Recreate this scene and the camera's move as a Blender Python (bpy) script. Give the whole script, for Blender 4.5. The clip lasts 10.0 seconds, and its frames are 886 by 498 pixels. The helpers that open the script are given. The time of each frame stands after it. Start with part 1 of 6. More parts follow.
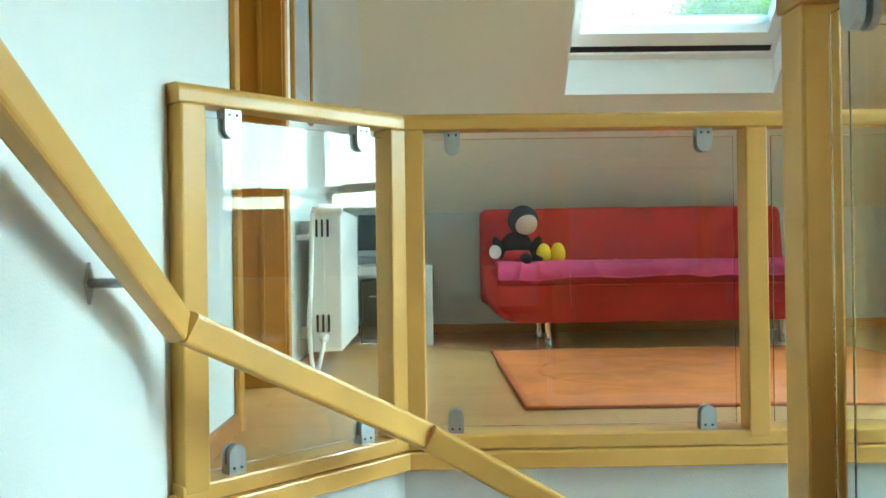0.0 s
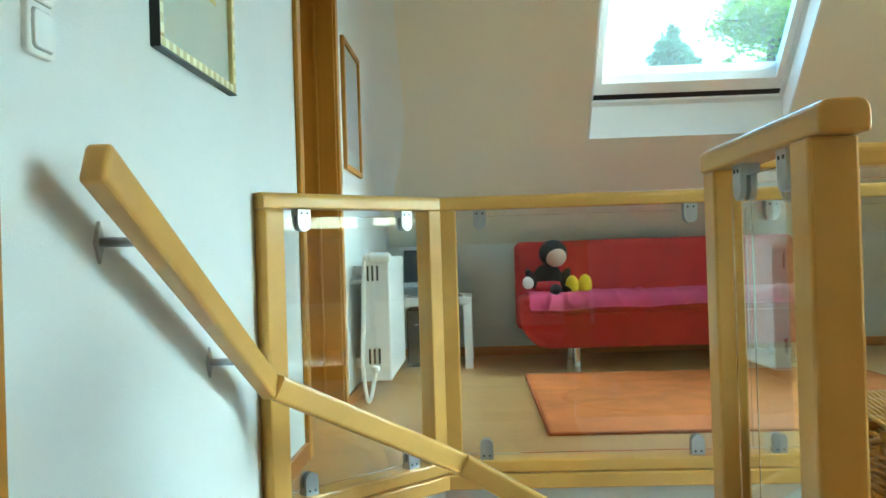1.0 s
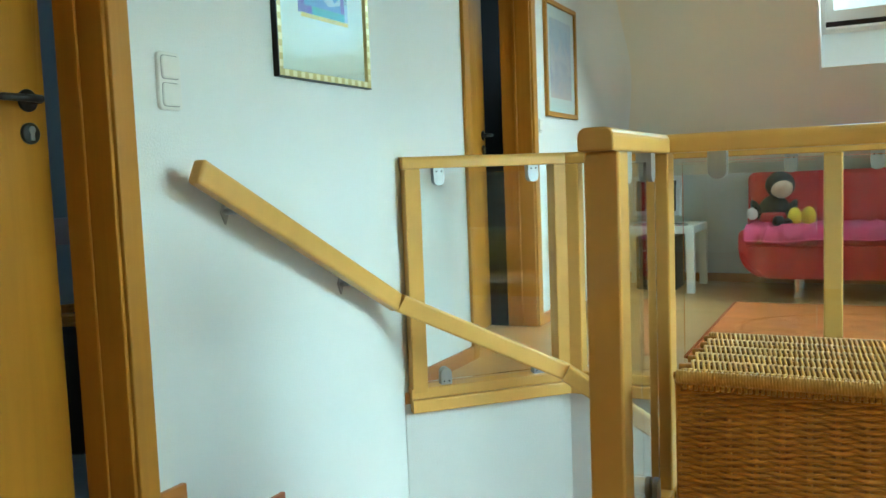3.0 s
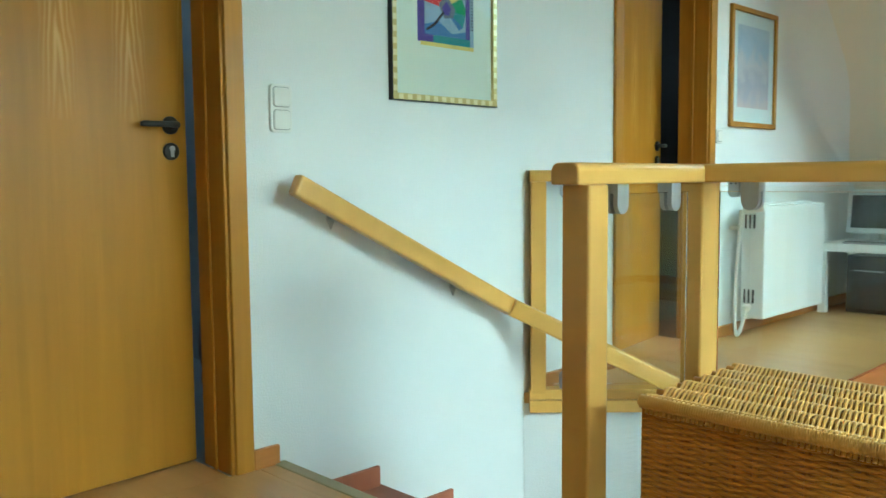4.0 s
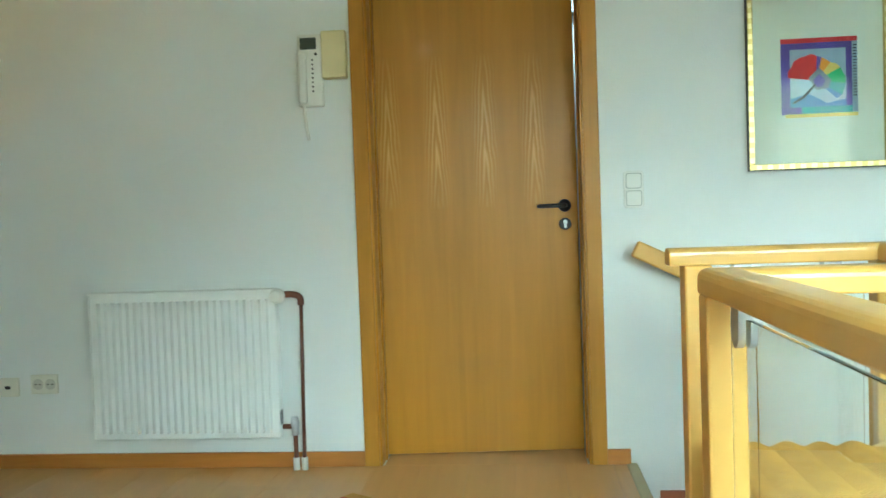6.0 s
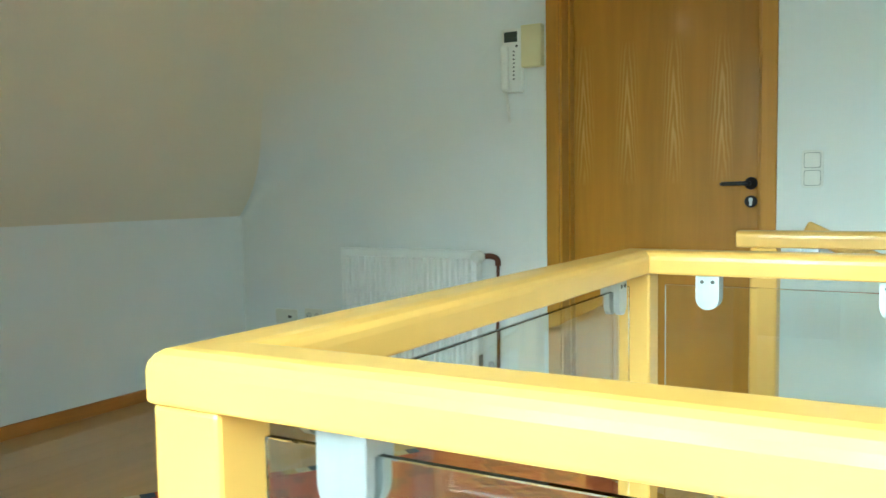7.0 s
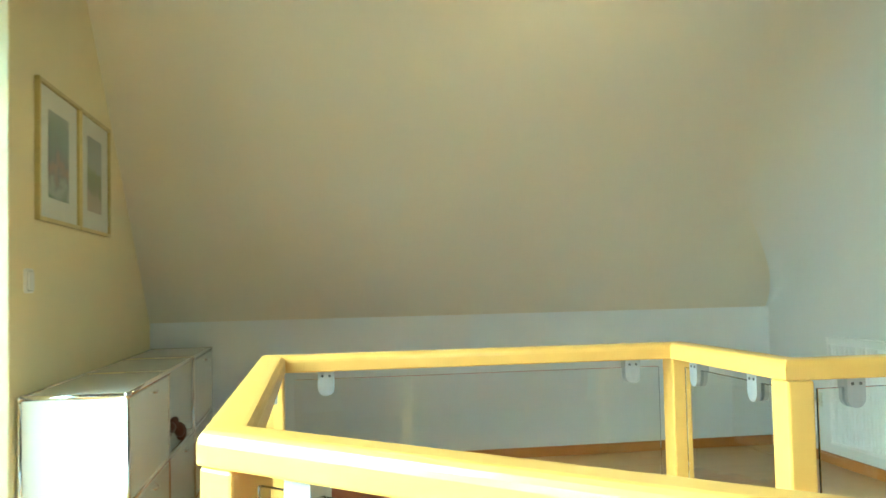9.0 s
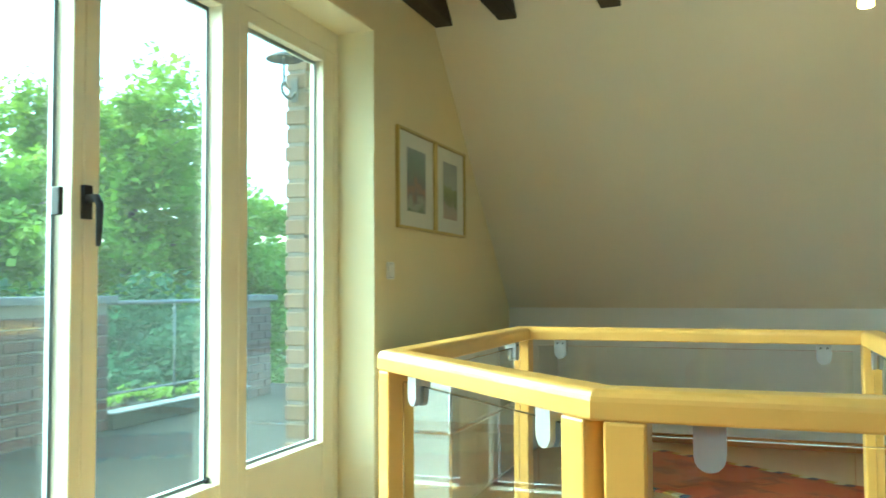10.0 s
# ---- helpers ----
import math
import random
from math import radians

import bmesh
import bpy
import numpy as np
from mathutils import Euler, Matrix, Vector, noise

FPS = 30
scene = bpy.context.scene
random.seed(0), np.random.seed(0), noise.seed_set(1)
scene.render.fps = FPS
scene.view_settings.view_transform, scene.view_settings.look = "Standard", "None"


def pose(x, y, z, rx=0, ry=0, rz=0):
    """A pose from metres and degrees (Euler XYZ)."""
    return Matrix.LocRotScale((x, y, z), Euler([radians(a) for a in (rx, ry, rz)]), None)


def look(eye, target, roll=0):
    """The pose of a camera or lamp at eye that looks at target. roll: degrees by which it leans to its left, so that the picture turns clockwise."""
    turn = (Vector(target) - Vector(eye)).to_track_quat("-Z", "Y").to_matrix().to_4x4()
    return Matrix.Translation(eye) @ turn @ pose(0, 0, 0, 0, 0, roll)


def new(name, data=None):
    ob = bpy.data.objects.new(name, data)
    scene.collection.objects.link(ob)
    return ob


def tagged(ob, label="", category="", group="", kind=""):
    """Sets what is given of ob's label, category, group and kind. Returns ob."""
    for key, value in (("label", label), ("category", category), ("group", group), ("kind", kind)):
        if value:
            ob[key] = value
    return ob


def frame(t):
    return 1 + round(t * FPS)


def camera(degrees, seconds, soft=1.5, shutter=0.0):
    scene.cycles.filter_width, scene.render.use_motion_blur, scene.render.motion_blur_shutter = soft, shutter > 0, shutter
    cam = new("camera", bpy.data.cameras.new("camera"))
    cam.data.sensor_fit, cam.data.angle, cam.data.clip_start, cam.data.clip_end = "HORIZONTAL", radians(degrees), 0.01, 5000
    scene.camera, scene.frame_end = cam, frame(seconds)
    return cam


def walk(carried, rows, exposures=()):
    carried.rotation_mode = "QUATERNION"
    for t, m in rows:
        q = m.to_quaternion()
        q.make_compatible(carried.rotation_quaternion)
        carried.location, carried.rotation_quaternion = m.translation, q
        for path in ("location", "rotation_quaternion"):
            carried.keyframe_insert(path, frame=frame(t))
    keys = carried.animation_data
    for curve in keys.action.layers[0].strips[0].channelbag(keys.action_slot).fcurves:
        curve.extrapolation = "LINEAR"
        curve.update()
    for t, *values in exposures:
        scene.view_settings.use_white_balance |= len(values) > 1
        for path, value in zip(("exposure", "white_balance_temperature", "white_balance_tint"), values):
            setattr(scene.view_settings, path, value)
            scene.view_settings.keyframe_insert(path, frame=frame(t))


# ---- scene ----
cam = camera(55.6, 10.0, shutter=0.15)
PATH = [
    (0, (0.587, 0.607, 0.53), (0.616, 2.607, 0.536), -0.8),
    (0.5, (0.575, 0.333, 0.672), (0.58, 2.333, 0.665), -1.6),
    (1, (0.638, 0.099, 0.72), (0.558, 2.098, 0.733), -1.8),
    (1.5, (0.778, -0.11, 0.771), (0.559, 1.878, 0.747), -1.8),
    (2, (0.987, -0.248, 0.776), (0.568, 1.706, 0.713), -2.2),
    (2.5, (1.285, -0.355, 0.815), (0.622, 1.528, 0.689), -2.0),
    (2.7, (1.406, -0.35, 0.815), (0.654, 1.498, 0.671), -2.3),
    (3.8, (2.084, -0.214, 0.882), (0.772, 1.284, 0.702), -0.6),
    (4, (2.201, -0.161, 0.882), (0.779, 1.237, 0.716), -0.5),
    (4.5, (2.502, -0.018, 0.947), (0.835, 1.072, 0.76), 0.1),
    (5, (2.858, 0.246, 0.932), (0.979, 0.92, 0.805), -0.5),
    (5.5, (3.164, 0.529, 0.966), (1.181, 0.77, 0.878), -1.2),
    (6, (3.402, 0.86, 1.015), (1.412, 0.672, 0.941), -2.0),
    (6.2, (3.479, 1.017, 1.028), (1.513, 0.653, 0.961), -2.1),
    (7.3, (3.599, 2.001, 1.042), (2.015, 0.79, 0.893), -1.1),
    (7.5, (3.587, 2.215, 1.055), (2.114, 0.869, 0.926), -1.7),
    (8, (3.492, 2.699, 1.051), (2.321, 1.078, 1.041), -2.5),
    (8.5, (3.289, 3.147, 1.085), (2.528, 1.298, 1.112), -1.6),
    (9, (2.986, 3.533, 1.091), (2.684, 1.558, 1.18), -1.3),
    (9.5, (2.654, 3.908, 1.086), (2.839, 1.921, 1.219), -1.6),
    (10, (2.309, 4.228, 1.062), (2.995, 2.351, 1.152), -0.3),
]
walk(cam, [(t, look(e, a, r)) for t, e, a, r in PATH], exposures=((0, 3.38, 4850, -26), (1.0, 3.22, 4850, -25), (1.6, 3.22, 4880, -25), (2.5, 3.1, 4950, -25), (4.0, 3.09, 4950, -25), (5.0, 2.95, 4950, -25), (6.2, 3.25, 5100, -23), (7.6, 2.95, 4950, -25), (8.5, 3.35, 5100, -26), (9.0, 3.58, 5150, -27), (10, 3.19, 5150, -31)))

# ---- light ----
EXPOSURE_SKY = 0.15
world = bpy.data.worlds.new("world")
scene.world = world
world.use_nodes = True
wn = world.node_tree.nodes
sky = wn.new("ShaderNodeTexSky")
sky.sky_type, sky.sun_disc = "NISHITA", False
sky.sun_elevation, sky.sun_rotation = radians(38), radians(83)
sky.air_density, sky.dust_density, sky.ozone_density = 1.0, 2.0, 1.0
wn["Background"].inputs["Strength"].default_value = EXPOSURE_SKY
world.node_tree.links.new(sky.outputs[0], wn["Background"].inputs["Color"])
sun = new("sun", bpy.data.lights.new("sun", "SUN"))
sun.data.energy, sun.data.angle, sun.data.color = 1.15, radians(54), (1.0, 0.99, 0.97)
sun.matrix_world = look((10, 1.2, 7.8), (0, 0, 0))


# ---- materials ----
def mat(name, color, rough=0.5, metal=0.0, grain=0.0, scale=(8, 8, 8), bump=0.0, bscale=120.0, coat=0.0, vary=0.0, spec=0.5, dark=None, coords="Object", transmission=0.0, ior=1.45):
    m = bpy.data.materials.new(name)
    m.use_nodes = True
    nt = m.node_tree
    b = nt.nodes["Principled BSDF"]
    b.inputs["Roughness"].default_value = rough
    b.inputs["Metallic"].default_value = metal
    b.inputs["Coat Weight"].default_value = coat
    b.inputs["Coat Roughness"].default_value = 0.12
    b.inputs["Specular IOR Level"].default_value = spec
    b.inputs["Transmission Weight"].default_value = transmission
    b.inputs["IOR"].default_value = ior
    b.inputs["Base Color"].default_value = (*color, 1)
    geo = nt.nodes.new("ShaderNodeNewGeometry")
    src = geo.outputs["Position"]
    if coords == "Object":
        tc = nt.nodes.new("ShaderNodeTexCoord")
        src = tc.outputs["Object"]
    if grain or vary:
        mp = nt.nodes.new("ShaderNodeMapping")
        mp.inputs["Scale"].default_value = scale
        nt.links.new(src, mp.inputs["Vector"])
        vec = mp.outputs[0]
        info = nt.nodes.new("ShaderNodeObjectInfo")
        if vary:
            add = nt.nodes.new("ShaderNodeVectorMath")
            add.operation = "MULTIPLY_ADD"
            add.inputs[1].default_value = (1, 1, 1)
            comb = nt.nodes.new("ShaderNodeMath")
            comb.operation = "MULTIPLY"
            comb.inputs[1].default_value = 37.0
            nt.links.new(info.outputs["Random"], comb.inputs[0])
            nt.links.new(vec, add.inputs[0])
            nt.links.new(comb.outputs[0], add.inputs[2])
            vec = add.outputs[0]
        n1 = nt.nodes.new("ShaderNodeTexNoise")
        n1.inputs["Scale"].default_value, n1.inputs["Detail"].default_value = 1.0, 6.0
        n1.inputs["Distortion"].default_value = 0.6
        nt.links.new(vec, n1.inputs["Vector"])
        n2 = nt.nodes.new("ShaderNodeTexNoise")
        n2.inputs["Scale"].default_value, n2.inputs["Detail"].default_value = 0.17, 2.0
        nt.links.new(vec, n2.inputs["Vector"])
        mixf = nt.nodes.new("ShaderNodeMath")
        mixf.operation = "ADD"
        nt.links.new(n1.outputs[0], mixf.inputs[0])
        nt.links.new(n2.outputs[0], mixf.inputs[1])
        last = mixf.outputs[0]
        if vary:
            v = nt.nodes.new("ShaderNodeMath")
            v.operation = "MULTIPLY_ADD"
            v.inputs[1].default_value = vary
            nt.links.new(info.outputs["Random"], v.inputs[0])
            nt.links.new(last, v.inputs[2])
            last = v.outputs[0]
        r = nt.nodes.new("ShaderNodeMapRange")
        r.inputs["From Min"].default_value, r.inputs["From Max"].default_value = 0.65, 1.35 + vary
        nt.links.new(last, r.inputs["Value"])
        mx = nt.nodes.new("ShaderNodeMix")
        mx.data_type = "RGBA"
        d = dark or tuple(c * (1 - grain) for c in color)
        li = tuple(min(1, c * (1 + grain * 0.35)) for c in color)
        mx.inputs["A"].default_value, mx.inputs["B"].default_value = (*d, 1), (*li, 1)
        nt.links.new(r.outputs[0], mx.inputs["Factor"])
        nt.links.new(mx.outputs["Result"], b.inputs["Base Color"])
        rr = nt.nodes.new("ShaderNodeMapRange")
        rr.inputs["To Min"].default_value, rr.inputs["To Max"].default_value = min(1, rough * 1.2), rough * 0.85
        nt.links.new(n2.outputs[0], rr.inputs["Value"])
        nt.links.new(rr.outputs[0], b.inputs["Roughness"])
    if bump:
        nb = nt.nodes.new("ShaderNodeTexNoise")
        nb.inputs["Scale"].default_value, nb.inputs["Detail"].default_value = bscale, 4.0
        nt.links.new(src, nb.inputs["Vector"])
        bp = nt.nodes.new("ShaderNodeBump")
        bp.inputs["Strength"].default_value, bp.inputs["Distance"].default_value = bump, 0.004
        nt.links.new(nb.outputs[0], bp.inputs["Height"])
        nt.links.new(bp.outputs[0], b.inputs["Normal"])
    return m


WHITE = mat("white_wall_paint", (0.76, 0.77, 0.755), 0.85, grain=0.05, scale=(1.5, 1.5, 1.5), bump=0.35, bscale=160, coords="World")
CREAM = mat("cream_slope_paint", (0.77, 0.715, 0.58), 0.9, grain=0.04, scale=(1.2, 1.2, 1.2), bump=0.35, bscale=140, coords="World")
YELLOW = mat("pale_yellow_paint", (0.80, 0.70, 0.42), 0.85, grain=0.05, scale=(1.5, 1.5, 1.5), bump=0.3, bscale=160, coords="World")
BEECH = mat("lacquered_beech", (0.70, 0.41, 0.095), 0.33, grain=0.17, scale=(6, 6, 6), spec=0.4, coat=0.32, vary=0.3, bump=0.04, bscale=300, coords="World")
VENEER = mat("beech_veneer", (0.44, 0.205, 0.018), 0.40, grain=0.24, scale=(40, 26, 1.6), spec=0.3, coat=0.05, vary=0.2, coords="World")
CASING = mat("beech_casing", (0.45, 0.215, 0.026), 0.4, grain=0.18, scale=(50, 50, 2), spec=0.3, coat=0.08, vary=0.2, coords="World")
LAMINATE = mat("laminate_floor", (0.57, 0.330, 0.120), 0.3, grain=0.13, scale=(1.6, 22, 8), coat=0.25, vary=0.12, coords="World")
SKIRT = mat("skirting_wood", (0.44, 0.18, 0.035), 0.4, grain=0.2, scale=(4, 4, 40), coat=0.2, coords="World")
TERRACOTTA = mat("terracotta_tile", (0.34, 0.11, 0.05), 0.45, grain=0.25, scale=(9, 9, 9), bump=0.15, vary=0.2, coords="World")
GLASS = mat("clear_glass", (0.97, 1.0, 0.985), 0.0, transmission=1.0, ior=1.45)
MATT_GLASS = mat("picture_acrylic", (0.98, 1.0, 0.99), 0.0, transmission=1.0, ior=1.19)


def veiled_glass(name, least, most):
    """Clear glass with an uneven pale veil that paints outdoor glare haze into it."""
    m = mat(name, (0.97, 1.0, 0.985), 0.0, transmission=1.0, ior=1.45)
    nt = m.node_tree
    veil = nt.nodes.new("ShaderNodeBsdfTranslucent")
    veil.inputs["Color"].default_value = (0.90, 0.94, 0.86, 1)
    mottle = nt.nodes.new("ShaderNodeTexNoise")
    mottle.inputs["Scale"].default_value = 3.0
    amount = nt.nodes.new("ShaderNodeMapRange")
    amount.inputs["To Min"].default_value, amount.inputs["To Max"].default_value = least, most
    mixs = nt.nodes.new("ShaderNodeMixShader")
    nt.links.new(mottle.outputs[0], amount.inputs["Value"])
    nt.links.new(amount.outputs[0], mixs.inputs[0])
    nt.links.new(nt.nodes["Principled BSDF"].outputs[0], mixs.inputs[1])
    nt.links.new(veil.outputs[0], mixs.inputs[2])
    nt.links.new(mixs.outputs[0], nt.nodes["Material Output"].inputs["Surface"])
    return m


VEILED = veiled_glass("veiled_glass", 0.005, 0.010)
ROOF_GLASS = veiled_glass("veiled_roof_glass", 0.028, 0.045)
STEEL = mat("brushed_steel", (0.50, 0.51, 0.53), 0.42, 0.75, grain=0.12, scale=(60, 60, 6), coords="World")
CHROME = mat("chrome", (0.8, 0.8, 0.8), 0.08, 1.0)
BLACK = mat("black_plastic", (0.02, 0.02, 0.022), 0.35, grain=0.2, scale=(20, 20, 20))
WHITE_PLASTIC = mat("white_plastic", (0.78, 0.77, 0.72), 0.35, grain=0.05, scale=(12, 12, 12))
ENAMEL = mat("white_enamel", (0.82, 0.82, 0.80), 0.3, grain=0.04, scale=(6, 6, 6), coords="World")
RED = mat("red_upholstery", (0.56, 0.022, 0.022), 0.85, grain=0.25, scale=(14, 14, 14), bump=0.3, bscale=500, coords="World")
PINK = mat("pink_blanket", (0.52, 0.04, 0.14), 0.9, grain=0.25, scale=(12, 12, 12), bump=0.4, bscale=300, coords="World")
ORANGE = mat("orange_rug_pile", (0.70, 0.21, 0.045), 0.95, grain=0.3, scale=(7, 7, 7), bump=0.9, bscale=420, coords="World")
WICKER = mat("wicker", (0.68, 0.30, 0.035), 0.40, grain=0.35, scale=(18, 18, 18), vary=0.3, coat=0.15, coords="World")
WICKER_LID = mat("pale_wicker", (0.80, 0.46, 0.105), 0.4, grain=0.3, scale=(18, 18, 18), vary=0.3, coat=0.3, coords="World")
BEAM = mat("dark_beam_wood", (0.05, 0.042, 0.03), 0.7, grain=0.4, scale=(20, 2, 20), bump=0.4, bscale=60, coords="World")
FRAME_PAINT = mat("cream_window_paint", (0.79, 0.75, 0.57), 0.4, grain=0.05, scale=(4, 4, 4), coords="World")
COPPER = mat("brown_pipe", (0.15, 0.055, 0.032), 0.35, 0.4, grain=0.25, scale=(20, 20, 6), coords="World")
DARKROOM = mat("grey_blue_plaster", (0.40, 0.42, 0.43), 0.9, grain=0.1, scale=(3, 3, 3), coords="World")



def add_figure(m, step, zlow, zhigh, strength):
    """Cathedral grain: stacked arches in each veneer strip, fading towards both ends."""
    nt = m.node_tree
    b = nt.nodes["Principled BSDF"]
    base = b.inputs["Base Color"].links[0].from_socket
    def node(op, a, c=None):
        x = nt.nodes.new("ShaderNodeMath")
        x.operation = op
        for k, v in enumerate((a, c)):
            if v is None:
                continue
            if isinstance(v, (int, float)):
                x.inputs[k].default_value = v
            else:
                nt.links.new(v, x.inputs[k])
        return x.outputs[0]
    geo = nt.nodes.new("ShaderNodeNewGeometry")
    sep = nt.nodes.new("ShaderNodeSeparateXYZ")
    nt.links.new(geo.outputs["Position"], sep.inputs[0])
    ns = nt.nodes.new("ShaderNodeTexNoise")
    mp = nt.nodes.new("ShaderNodeMapping")
    mp.inputs["Scale"].default_value = (6, 6, 1.5)
    nt.links.new(geo.outputs["Position"], mp.inputs[0])
    nt.links.new(mp.outputs[0], ns.inputs["Vector"])
    ns.inputs["Detail"].default_value = 4.0
    wob = node("MULTIPLY", node("SUBTRACT", ns.outputs[0], 0.5), 0.16)
    u = node("SUBTRACT", node("FRACT", node("ADD", node("DIVIDE", sep.outputs["Y"], step), node("MULTIPLY", wob, 0.6))), 0.5)
    au = node("ABSOLUTE", u)
    f = node("ADD", node("MULTIPLY", sep.outputs["Z"], 1.9), node("MULTIPLY", node("POWER", au, 1.25), 8.5))
    line = node("POWER", node("ABSOLUTE", node("SINE", node("MULTIPLY", node("ADD", f, wob), 7.0))), 3.0)
    fade = node("MULTIPLY", node("SUBTRACT", 1.0, node("MINIMUM", 1.0, node("MULTIPLY", au, 3.6))), 1.0)
    zm = (zlow + zhigh) / 2
    zf = node("MAXIMUM", 0.0, node("SUBTRACT", 1.0, node("DIVIDE", node("ABSOLUTE", node("SUBTRACT", sep.outputs["Z"], zm)), (zhigh - zlow) / 2)))
    amount = node("MULTIPLY", node("MULTIPLY", line, fade), node("MULTIPLY", node("POWER", zf, 0.6), strength))
    mx = nt.nodes.new("ShaderNodeMix")
    mx.data_type = "RGBA"
    mx.inputs["B"].default_value = (0.68, 0.41, 0.11, 1)
    nt.links.new(amount, mx.inputs["Factor"])
    nt.links.new(base, mx.inputs["A"])
    nt.links.new(mx.outputs["Result"], b.inputs["Base Color"])


add_figure(VENEER, 0.205, 1.05, 1.70, 0.8)


# ---- mesh helpers ----
def part(name, bm, material, parent=None, label="", smooth=False):
    me = bpy.data.meshes.new(name)
    bmesh.ops.recalc_face_normals(bm, faces=bm.faces)
    if smooth:
        for f in bm.faces:
            f.smooth = True
    bm.to_mesh(me)
    bm.free()
    me.materials.append(material)
    ob = new(name, me)
    if parent is not None:
        ob.parent = parent
        if parent.type == "EMPTY":
            ob.matrix_parent_inverse = Matrix.Translation(-parent.location)
    if label:
        ob["label"] = label
    return ob


def thing(name, base, label, category, group="", kind=""):
    e = new(name)
    e.location = base
    e.empty_display_size = 0.05
    return tagged(e, label, category, group, kind)


def add_box(bm, lo, hi, bev=0.0, seg=2, m=None):
    tmp = bmesh.new()
    bmesh.ops.create_cube(tmp, size=1.0)
    lo, hi = Vector(lo), Vector(hi)
    for v in tmp.verts:
        v.co = Vector(((v.co.x + 0.5) * (hi.x - lo.x) + lo.x, (v.co.y + 0.5) * (hi.y - lo.y) + lo.y, (v.co.z + 0.5) * (hi.z - lo.z) + lo.z))
    if bev:
        bmesh.ops.bevel(tmp, geom=list(tmp.edges), offset=bev, segments=seg, profile=0.5, affect="EDGES")
    if m is not None:
        bmesh.ops.transform(tmp, matrix=m, verts=tmp.verts)
    join(bm, tmp)
    return bm


def join(bm, tmp):
    tmp.verts.index_update()
    vs = [bm.verts.new(v.co) for v in tmp.verts]
    for f in tmp.faces:
        nf = bm.faces.new([vs[v.index] for v in f.verts])
        nf.smooth = f.smooth
    tmp.free()


def box(lo, hi, bev=0.0, seg=2, m=None):
    return add_box(bmesh.new(), lo, hi, bev, seg, m)


def add_prism(bm, poly, axis, a, b):
    """poly: convex or simple outline in the two other axes, extruded along axis from a to b."""
    def at(p, v):
        q = list(p)
        q.insert("xyz".index(axis), v)
        return Vector(q)
    lo = [bm.verts.new(at(p, a)) for p in poly]
    hi = [bm.verts.new(at(p, b)) for p in poly]
    bm.faces.new(lo)
    bm.faces.new(hi[::-1])
    for i in range(len(poly)):
        j = (i + 1) % len(poly)
        bm.faces.new((lo[i], hi[i], hi[j], lo[j]))
    return bm


def prism(poly, axis, a, b):
    return add_prism(bmesh.new(), poly, axis, a, b)


def add_tube(bm, pts, r, n=10, caps=True, rz=None):
    """A round bar along a line of points."""
    pts = [Vector(p) for p in pts]
    rings = []
    side = None
    for i, p in enumerate(pts):
        d = (pts[min(i + 1, len(pts) - 1)] - pts[max(i - 1, 0)]).normalized()
        if side is None:
            side = d.cross((0, 0, 1)) if abs(d.z) < 0.95 else d.cross((0, 1, 0))
        side = (side - d * side.dot(d)).normalized()
        up = d.cross(side)
        rr = r[i] if isinstance(r, (list, tuple)) else r
        rings.append([bm.verts.new(p + (side * math.cos(2 * math.pi * k / n) + up * math.sin(2 * math.pi * k / n)) * rr) for k in range(n)])
    for a, b in zip(rings, rings[1:]):
        for k in range(n):
            f = bm.faces.new((a[k], a[(k + 1) % n], b[(k + 1) % n], b[k]))
            f.smooth = True
    if caps:
        bm.faces.new(rings[0])
        bm.faces.new(rings[-1][::-1])
    return bm


def tube(pts, r, n=10):
    return add_tube(bmesh.new(), pts, r, n)


def bezier(pts, steps=8):
    """A smooth line through points (Catmull-Rom)."""
    p = [Vector(q) for q in pts]
    p = [2 * p[0] - p[1]] + p + [2 * p[-1] - p[-2]]
    out = []
    for i in range(1, len(p) - 2):
        for k in range(steps):
            t = k / steps
            a, b, c, d = p[i - 1], p[i], p[i + 1], p[i + 2]
            out.append(0.5 * ((2 * b) + (c - a) * t + (2 * a - 5 * b + 4 * c - d) * t * t + (3 * b - a - 3 * c + d) * t ** 3))
    out.append(p[-2])
    return out


def add_lathe(bm, prof, n=16, centre=(0, 0, 0), m=None):
    rings = []
    for r, z in prof:
        ring = []
        for k in range(n):
            a = 2 * math.pi * k / n
            co = Vector((r * math.cos(a), r * math.sin(a), z))
            if m is not None:
                co = m @ co
            ring.append(bm.verts.new(co + Vector(centre)))
        rings.append(ring)
    for a, b in zip(rings, rings[1:]):
        for k in range(n):
            f = bm.faces.new((a[k], a[(k + 1) % n], b[(k + 1) % n], b[k]))
            f.smooth = True
    bm.faces.new(rings[0][::-1])
    bm.faces.new(rings[-1])
    return bm


def rounded_profile(w, h, r, n=4, r2=None):
    """A cross-section w wide, h high, from v = 0 up, with rounded upper corners r and lower corners r2."""
    r2 = r2 if r2 is not None else r * 0.3
    out = []
    for cx, cy, rad, a0 in ((w / 2 - r, h - r, r, 0), (-w / 2 + r, h - r, r, 90), (-w / 2 + r2, r2, r2, 180), (w / 2 - r2, r2, r2, 270)):
        for k in range(n + 1):
            a = radians(a0 + 90 * k / n)
            out.append((cx + rad * math.cos(a), cy + rad * math.sin(a)))
    return out


